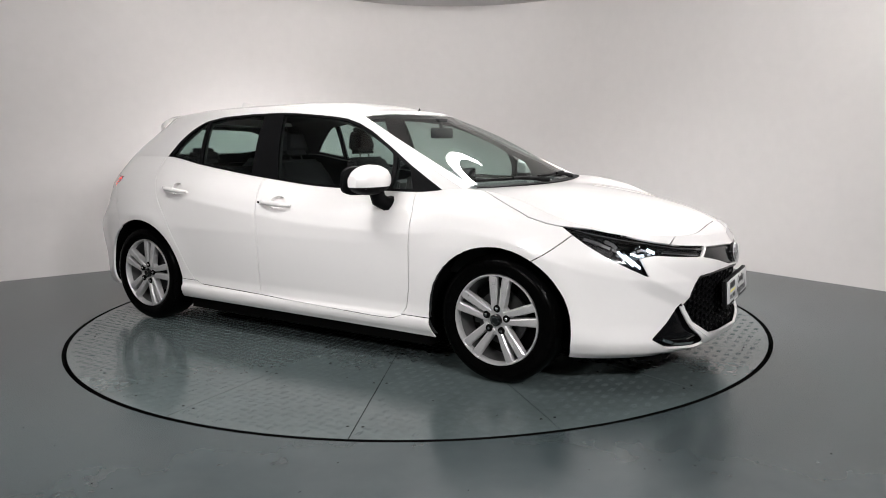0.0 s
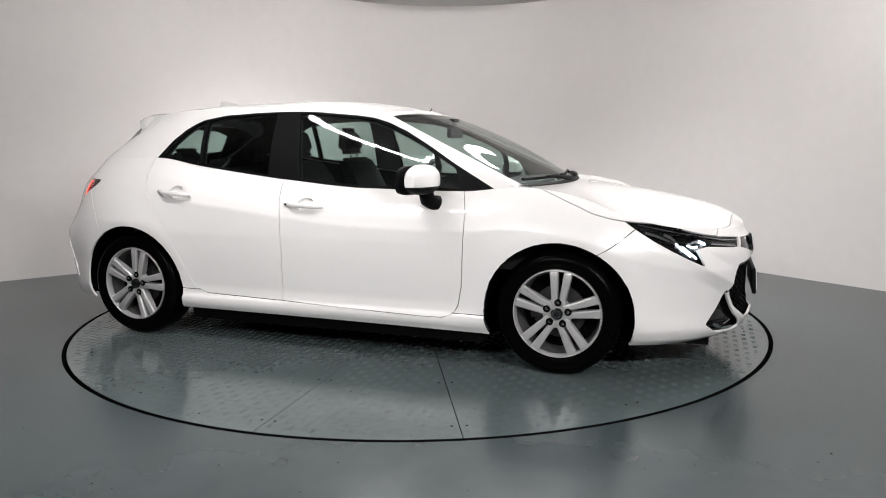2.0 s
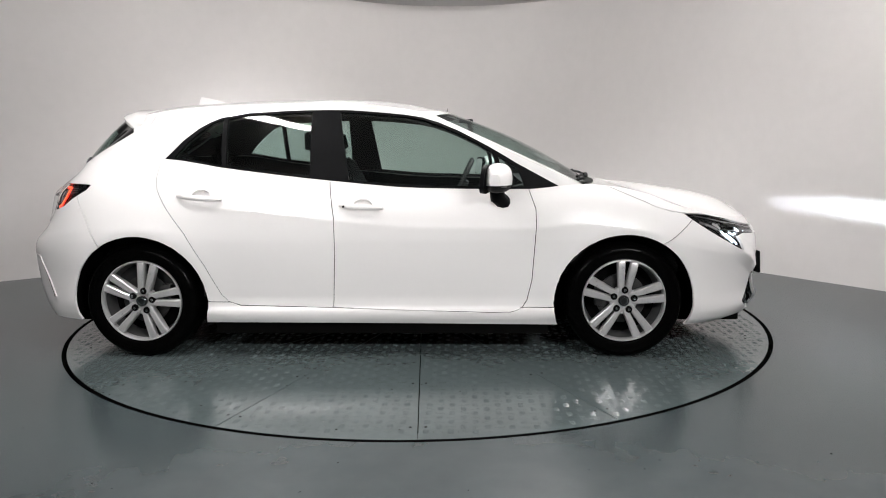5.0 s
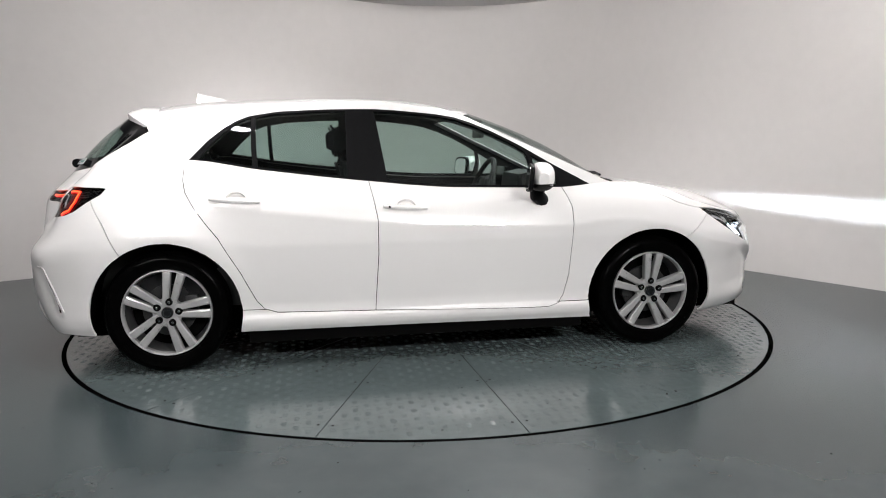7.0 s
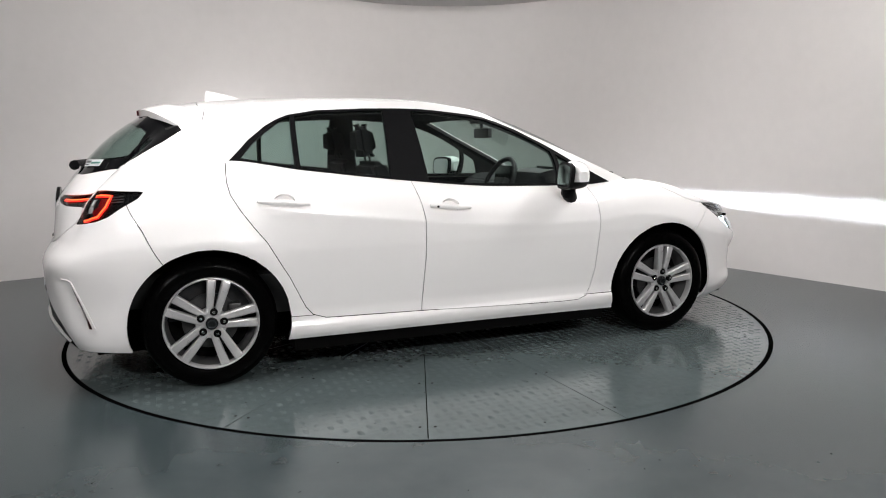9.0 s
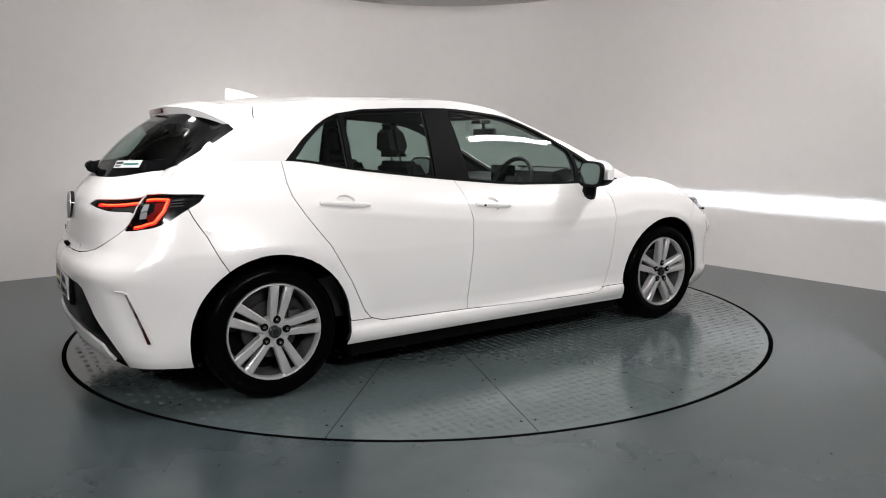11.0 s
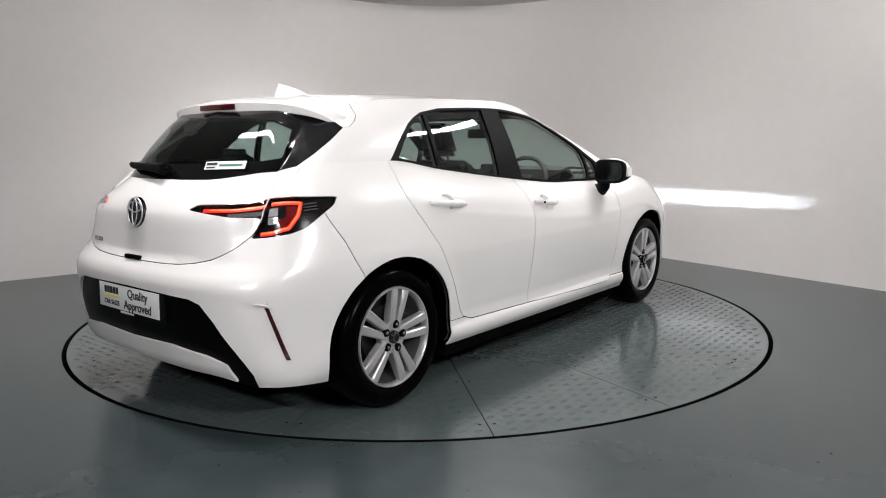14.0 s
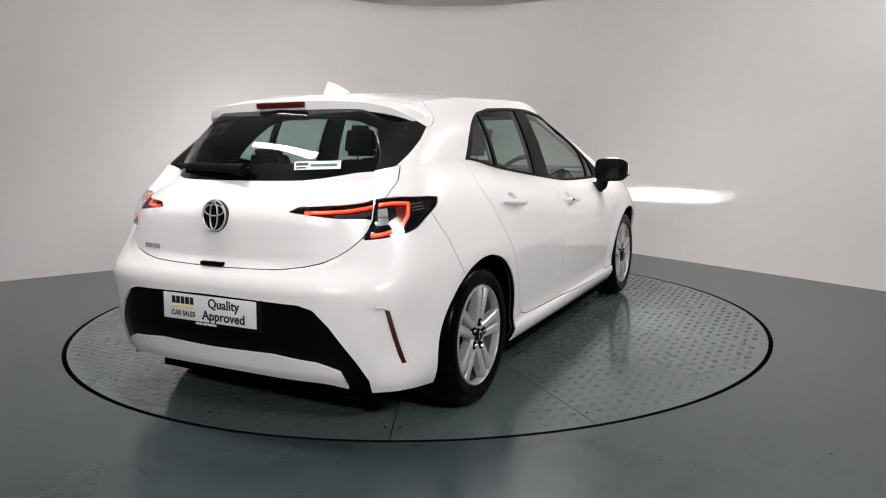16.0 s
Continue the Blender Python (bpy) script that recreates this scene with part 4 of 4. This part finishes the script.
def handle(x0, z0, x1, z1, key):
    for sg in (-1, 1):
        bm = bmesh.new()
        n = 14
        rows = []
        for k in range(n + 1):
            t = k / n
            x, z = x0 + (x1 - x0) * t, z0 + (z1 - z0) * t
            st = from_side([(x, z)])[0]
            base = low(np.array([st[0]]), np.array([st[1]]))[0][1]
            lift = base + .004 + .03 * min(1, math.sin(math.pi * min(max(t, .03), .97)) * 1.8)
            hh = .0155 * math.sin(math.pi * min(max(t * .94 + .04, .05), .95)) ** .35
            rows.append([bm.verts.new((x, sg * (lift + .009 * math.cos(a)), z + hh * math.sin(a))) for a in np.linspace(0, 2 * math.pi, 10, endpoint=False)])
        for a, b in zip(rows, rows[1:]):
            for j in range(10):
                bm.faces.new((a[j], a[(j + 1) % 10], b[(j + 1) % 10], b[j]))
        bm.faces.new(rows[0])
        bm.faces.new(rows[-1])
        bmesh.ops.recalc_face_normals(bm, faces=bm.faces[:])
        h = part("door_handle", bm, M_PAINT, car, "white pull door handle")
        if key:
            bm = bmesh.new()
            bmesh.ops.create_uvsphere(bm, u_segments=10, v_segments=6, radius=.0065, matrix=Matrix.Translation((x0 + .030, sg * .918, z0 - .002)))
            part("key_hole", bm, M_SEAM, h, "dark key lock")


for what in ("cup", "cup_front"):
    shell("handle_cup", [(low_cut, what)], M_PAINT, car, drop=.024, rim=-.024, label="white finger cup behind the handle")
handle(-1.083, .897, -.833, .876, False)
handle(-.203, .841, .031, .825, True)

# spoiler over the rear window
bm = bmesh.new()
rows = []
for k in range(49):
    y = -.605 + 1.21 * k / 48
    q = abs(y) / .605
    back = -1.60 + .11 * q ** 2 + .10 * q ** 9
    zt = 1.362 - .030 * q ** 2 - .075 * q ** 9
    front = -1.40 + .05 * q ** 2
    zf = 1.396 - .050 * q ** 2.2 - .05 * q ** 8
    th = 1 - .6 * q ** 6
    rows.append([bm.verts.new(p) for p in ((front, y, zf - .008), (front * .5 + back * .5, y, (zf + zt) / 2 + .009), (back + .02, y, zt + .004), (back, y, zt - .006), (back + .006, y, zt - .044 * th), (back + .07, y, zt - .062 * th), (front - .03, y, zf - .085))])
for a, b in zip(rows, rows[1:]):
    for j in range(7):
        bm.faces.new((a[j], a[(j + 1) % 7], b[(j + 1) % 7], b[j]))
bm.faces.new(rows[0])
bm.faces.new(rows[-1])
bmesh.ops.recalc_face_normals(bm, faces=bm.faces[:])
sp = part("spoiler", bm, M_PAINT, car, "white roof spoiler")
bm = bmesh.new()
box(bm, (-1.597, 0, 1.339), (.012, .27, .026), bevel=.004)
part("brake_light", bm, M_DIMRED, sp, "unlit dark red high brake light")
bm = bmesh.new()
box(bm, (-1.555, 0, 1.298), (.012, .26, .05), bevel=.004)
part("camera_pod", bm, M_BLACK, sp, "black panel under the spoiler")
# shark-fin aerial
bm = bmesh.new()
rows = []
for k in range(12):
    t = k / 11
    x = -1.245 + .19 * t
    h = .062 * (1 - t) ** .75
    zr = float(RIDGE_Z(x)) - .004
    wd = .028 * math.sin(math.pi * (t * .7 + .28)) + .004
    rows.append([bm.verts.new(p) for p in ((x, -wd, zr), (x + .006, -wd * .4, zr + h * .6), (x + .012, 0, zr + h + .004), (x + .006, wd * .4, zr + h * .6), (x, wd, zr))])
for a, b in zip(rows, rows[1:]):
    for j in range(4):
        bm.faces.new((a[j], a[j + 1], b[j + 1], b[j]))
bm.faces.new(rows[0])
bmesh.ops.recalc_face_normals(bm, faces=bm.faces[:])
part("aerial", bm, M_PAINT, car, "white shark-fin roof aerial")


def wiper(name, pts, arm, f, label, k=1.0):
    bm = bmesh.new()
    tube(bm, pts, .008 * k, 6)
    w = part(name, bm, M_TRIM, car, label)
    bm = bmesh.new()
    tube(bm, arm, (.016 * k, .011 * k, .008 * k), 8)
    part("wiper_arm", bm, M_TRIM, w)


G_ = glasshouse
wiper("rear_wiper", [on(G_, .45, .12, .022, 1), on(G_, .25, .10, .022, 1), on(G_, .02, .09, .022, 1), on(G_, .1, .085, .022)], [on(G_, .08, .07, .03), on(G_, .02, .085, .03, 1), on(G_, .28, .105, .03, 1)], G_, "black rear window wiper", 1.7)
wiper("front_wiper", [on(G_, 2.1, .05, .015), on(G_, 2.4, .045, .015), on(G_, 2.75, .05, .015)], [on(G_, 2.95, -.0, .02), on(G_, 2.75, .02, .025), on(G_, 2.5, .045, .02)], G_, "black windscreen wiper")
wiper("front_wiper", [on(G_, 2.9, .05, .015), on(G_, 2.9, .05, .015, 1), on(G_, 2.4, .06, .015, 1)], [on(G_, 2.4, -.0, .02, 1), on(G_, 2.5, .02, .025, 1), on(G_, 2.7, .05, .02, 1)], G_, "black windscreen wiper")
bm = bmesh.new()
rows = []
for k in range(31):
    y = -.70 + 1.4 * k / 30
    q = (y / .763) ** 2
    x = 1.22 - .14 * q
    rows.append([bm.verts.new((x + d, y, .937 + .005 * q + h)) for d, h in ((-.02, .006), (.01, .008), (.034, .002), (.034, -.02), (-.02, -.02))])
for a, b in zip(rows, rows[1:]):
    for j in range(5):
        bm.faces.new((a[j], a[(j + 1) % 5], b[(j + 1) % 5], b[j]))
part("cowl_panel", bm, M_TRIM, car, "black cowl panel below the windscreen")


# ---- badges, plates and writing ----
def oval(name, m, a, b, ring, disc_mat, ring_mat, label):
    bm = bmesh.new()
    pts = [(a * math.cos(q), b * math.sin(q)) for q in np.linspace(0, 2 * math.pi, 40, endpoint=False)]
    prism(bm, pts, -.012, .004, lambda u, v, w: m @ Vector((u, v, w)))
    o = part(name, bm, disc_mat, car, label)
    bm = bmesh.new()
    tube(bm, [m @ Vector((u * .93, v * .93, .005)) for u, v in pts], ring * .75, 8, True)
    part("badge_ring", bm, ring_mat, o)
    bm = bmesh.new()
    tube(bm, [m @ Vector((u * .78, v * .34 + b * .34, .006)) for u, v in pts], ring * .55, 8, True)
    part("badge_ring", bm, ring_mat, o)
    bm = bmesh.new()
    tube(bm, [m @ Vector((u * .30, v * .84, .007)) for u, v in pts], ring * .55, 8, True)
    part("badge_ring", bm, ring_mat, o)


REARWARD = Matrix(((0, 0, -1), (-1, 0, 0), (0, 1, 0))).to_4x4()
FORWARD = Matrix(((0, 0, 1), (1, 0, 0), (0, 1, 0))).to_4x4()
e0 = on(low, .001, .83, 0)
oval("badge", Matrix.Translation((e0.x - .004, 0, .885)) @ REARWARD @ Matrix.Rotation(radians(-6), 4, "X"), .066, .066, .0055, M_BLACK, M_BADGE, "round black badge with plain chrome ovals")
n0 = on(low, 2.999, .82, 0)
oval("badge", Matrix.Translation((n0.x - .008, 0, .605)) @ FORWARD @ Matrix.Rotation(radians(-8), 4, "X"), .065, .050, .005, M_BLACK, M_BADGE, "oval black badge with plain chrome ovals")


def writing(word, size, m, material, parent, squeeze=1.0):
    cu = bpy.data.curves.new("lettering", "FONT")
    cu.body, cu.size, cu.extrude, cu.offset = word, size, .0006, size * .022
    tmp = bpy.data.objects.new("lettering", cu)
    me = bpy.data.meshes.new_from_object(tmp)
    bpy.data.objects.remove(tmp)
    me.transform(m @ Matrix.Diagonal((squeeze, 1, 1, 1)))
    me.materials.clear()
    me.materials.append(material)
    ob = new("lettering", me)
    ob.parent = parent
    return ob


def bar(m, x, y, w, h, material, parent, name="print_bar"):
    bm = bmesh.new()
    box(bm, (x + w / 2, y + h / 2, .0006), (w, h, .0012), m)
    part(name, bm, material, parent, smooth=False)


def number_plate(m, label):
    bm = bmesh.new()
    box(bm, (0, 0, -.01), (.545, .135, .02), m, .006)
    holder = part("plate_holder", bm, M_TRIM, car, "black plate holder with white print bars")
    bm = bmesh.new()
    box(bm, (0, .006, .003), (.500, .108, .006), m, .002)
    p = part("plate", bm, M_PLATEW, holder, label)
    f = m @ Matrix.Translation((0, .006, .0065))
    # plain bars stand for the dealer's name
    for k in range(5):
        bar(f, -.2 + .0255 * k, .012, .020, .030, M_INK, p)
    bar(f, -.2, -.004, .125, .007, M_YELLOW, p, "yellow_stripe")
    writing("CAR SALES", .030, f @ Matrix.Translation((-.205, -.038, 0)), M_INK, p, .92)
    writing("Quality", .053, f @ Matrix.Translation((.0, .008, 0)), M_INK, p, 1.06)
    writing("Approved", .053, f @ Matrix.Translation((-.032, -.042, 0)), M_INK, p, 1.06)
    for x, w in ((-.075, .035), (-.036, .022), (-.010, .035), (.028, .010)):
        bar(m, x, -.062, w, .009, M_INKW, holder)


number_plate(Matrix.Translation((-2.088, 0, .505)) @ REARWARD @ Matrix.Rotation(radians(-2), 4, "X"), "white dealer plate with black lettering")
number_plate(Matrix.Translation((2.264, 0, .43)) @ FORWARD @ Matrix.Rotation(radians(-4), 4, "X"), "white dealer plate with black lettering")
# model badge bars on the tailgate
for k in range(6):
    s = .45 - .021 * k
    c = on(low, s, .655, .002, 1)
    bm = bmesh.new()
    box(bm, (0, 0, 0), (.004, .010, .020), Matrix.Translation(c) @ Matrix.Rotation(radians(-14), 4, "Z"))
    part("badge_bar", bm, M_CHROME, car, smooth=False)
# tailgate latch notch
bm = bmesh.new()
l0 = on(low, .001, .588, 0)
box(bm, (l0.x, 0, l0.z + .004), (.02, .12, .016), bevel=.004)
part("latch", bm, M_SEAM, car, "dark tailgate release")
# dealer sticker inside the rear window
c = on(glasshouse, .40, .16, .003)
n1 = (on(glasshouse, .40, .16, .05) - c).normalized()
right = (on(glasshouse, .52, .16, .003) - on(glasshouse, .28, .16, .003)).normalized()
right = (right - n1 * right.dot(n1)).normalized()
up = n1.cross(right)
ms = Matrix.Translation(c) @ Matrix((right, up, n1)).transposed().to_4x4()
bm = bmesh.new()
box(bm, (0, 0, .001), (.19, .040, .002), ms)
st = part("sticker", bm, M_PLATEW, car, "white window sticker with dark bars", smooth=False)
fs = ms @ Matrix.Translation((0, 0, .0025))
bar(fs, -.088, 0, .05, .013, M_INK, st)
bar(fs, -.088, -.014, .042, .006, M_INK, st)
bar(fs, -.028, -.006, .108, .010, mat("sticker_green", (.02, .15, .12), .5), st)

# ---- turntable ----
table = tagged(new("turntable"), "round grey-green tread plate turntable", "turntable")
R_IN = TABLE_R - .026
SEAM_A = [radians(-64.3 + 22.5 * k) for k in range(16)]
R_HUB = .62
for a in SEAM_A:
    bm = bmesh.new()
    ring = []
    for r, q in ((R_IN, 1), (R_HUB, -1)):
        cut_a = .0022 / r
        ring += [(r * math.cos(t), r * math.sin(t)) for t in np.linspace(a + cut_a, a + radians(22.5) - cut_a, 12)[::q]]
    prism(bm, ring, -.02, 0, lambda u, v, w: (u, v, w))
    bmesh.ops.recalc_face_normals(bm, faces=bm.faces[:])
    part("floor_plate", bm, M_PLATE, table, "painted tread plate", smooth=False)
bm = bmesh.new()
prism(bm, [((R_HUB - .004) * math.cos(t), (R_HUB - .004) * math.sin(t)) for t in np.linspace(0, 2 * math.pi, 64, endpoint=False)], -.02, 0, lambda u, v, w: (u, v, w))
part("floor_plate", bm, M_PLATE, table, "painted tread plate", smooth=False)
vs, fs_ = [], []
rng = np.random.RandomState(4)
PITCH = .051
for i in range(-44, 45):
    for j in range(-44, 45):
        cx, cy = i * PITCH, j * PITCH
        if math.hypot(cx, cy) > R_IN - .04 or abs(math.remainder(math.atan2(cy, cx) - SEAM_A[0], radians(22.5))) * math.hypot(cx, cy) < .03:
            continue
        along = (i + j) % 2
        H = .0005 + .0005 * rng.rand()
        for b in range(5):
            o = (b - 2) * .0092
            L, W = .0175 - .002 * abs(b - 2), .0020
            k = len(vs)
            for u, w, h in ((-L, 0, -.001), (0, -W, -.001), (L, 0, -.001), (0, W, -.001), (-L * .75, 0, H), (0, -W * .45, H), (L * .75, 0, H), (0, W * .45, H)):
                vs.append((cx + u, cy + w + o, h) if along else (cx - w - o, cy + u, h))
            fs_ += [(k + 4, k + 5, k + 6, k + 7)] + [(k + q, k + (q + 1) % 4, k + 4 + (q + 1) % 4, k + 4 + q) for q in range(4)]
me = bpy.data.meshes.new("tread_stud")
me.from_pydata(vs, [], fs_)
me.materials.append(M_PLATE)
studs = new("tread_studs", me)
studs.parent = table
tagged(studs, "raised five-bar tread groups", kind="stuff")
bm = bmesh.new()
lathe(bm, [(.0005, .001), (.006, .0012), (.008, -.002)], 8, "z")
bolt_mesh = bpy.data.meshes.new("bolt")
bm.to_mesh(bolt_mesh)
bm.free()
bolt_mesh.materials.append(M_RING)
for a in SEAM_A:
    for r in (1.05, 1.55, 2.10):
        for o in (-.032, .032):
            bolt = new("bolt", bolt_mesh)
            bolt.parent = table
            bolt.location = (r * math.cos(a + o / r), r * math.sin(a + o / r), 0)
bm = bmesh.new()
lathe(bm, [(R_IN + .001, -.0015), (R_IN + .001, -.05), (TABLE_R - .001, -.05), (TABLE_R - .001, -.002), (TABLE_R + .003, -.002), (TABLE_R + .003, -.06), (R_IN - .003, -.06), (R_IN - .003, -.022)], 128, "z")
tagged(mesh_ob("trim_ring", bm, M_RING), "dark gap ring around the turntable", "trim", kind="structure")


rng_c = random.Random(11)


def chips(name, count, r0, r1, label):
    bm = bmesh.new()
    for _ in range(count):
        a, r = rng_c.uniform(0, 2 * math.pi), math.sqrt(rng_c.uniform(r0 * r0, r1 * r1))
        size, flat = rng_c.uniform(.002, .006), rng_c.uniform(.3, 1)
        tw = rng_c.uniform(0, math.pi)
        ring = []
        for k in range(6):
            q, e = 2 * math.pi * k / 6, size * rng_c.uniform(.7, 1.2)
            u, v = e * math.cos(q), e * math.sin(q) * flat
            ring.append((r * math.cos(a) + u * math.cos(tw) - v * math.sin(tw), r * math.sin(a) + u * math.sin(tw) + v * math.cos(tw)))
        prism(bm, ring, -.0005, .0007, lambda u, v, w: (u, v, w))
    return tagged(mesh_ob(name, bm, M_RING, smooth=False), label, kind="stuff")


chips("floor_chips", 420, TABLE_R + .03, 5.5, "small dark chips in the floor paint")
table_chips = chips("plate_chips", 110, .9, R_IN - .03, "small dark chips in the plate paint")
table_chips.parent = table


def motions():
    """The table turns steadily and carries the car."""
    rows, turns = [], []
    for k in range(17):
        a = math.radians(-33.52 + 5.8933 * k) - .0066 * ((k - 8) ** 2 - 64) / 100
        c, s = math.cos(a), math.sin(a)
        rows.append((float(k), pose(-.1552 * c + .2696 * s, -.1552 * s - .2696 * c, .002, rz=math.degrees(a))))
        turns.append((float(k), pose(0, 0, 0, rz=math.degrees(a))))
    walk(car, rows)
    walk(table, turns)


motions()
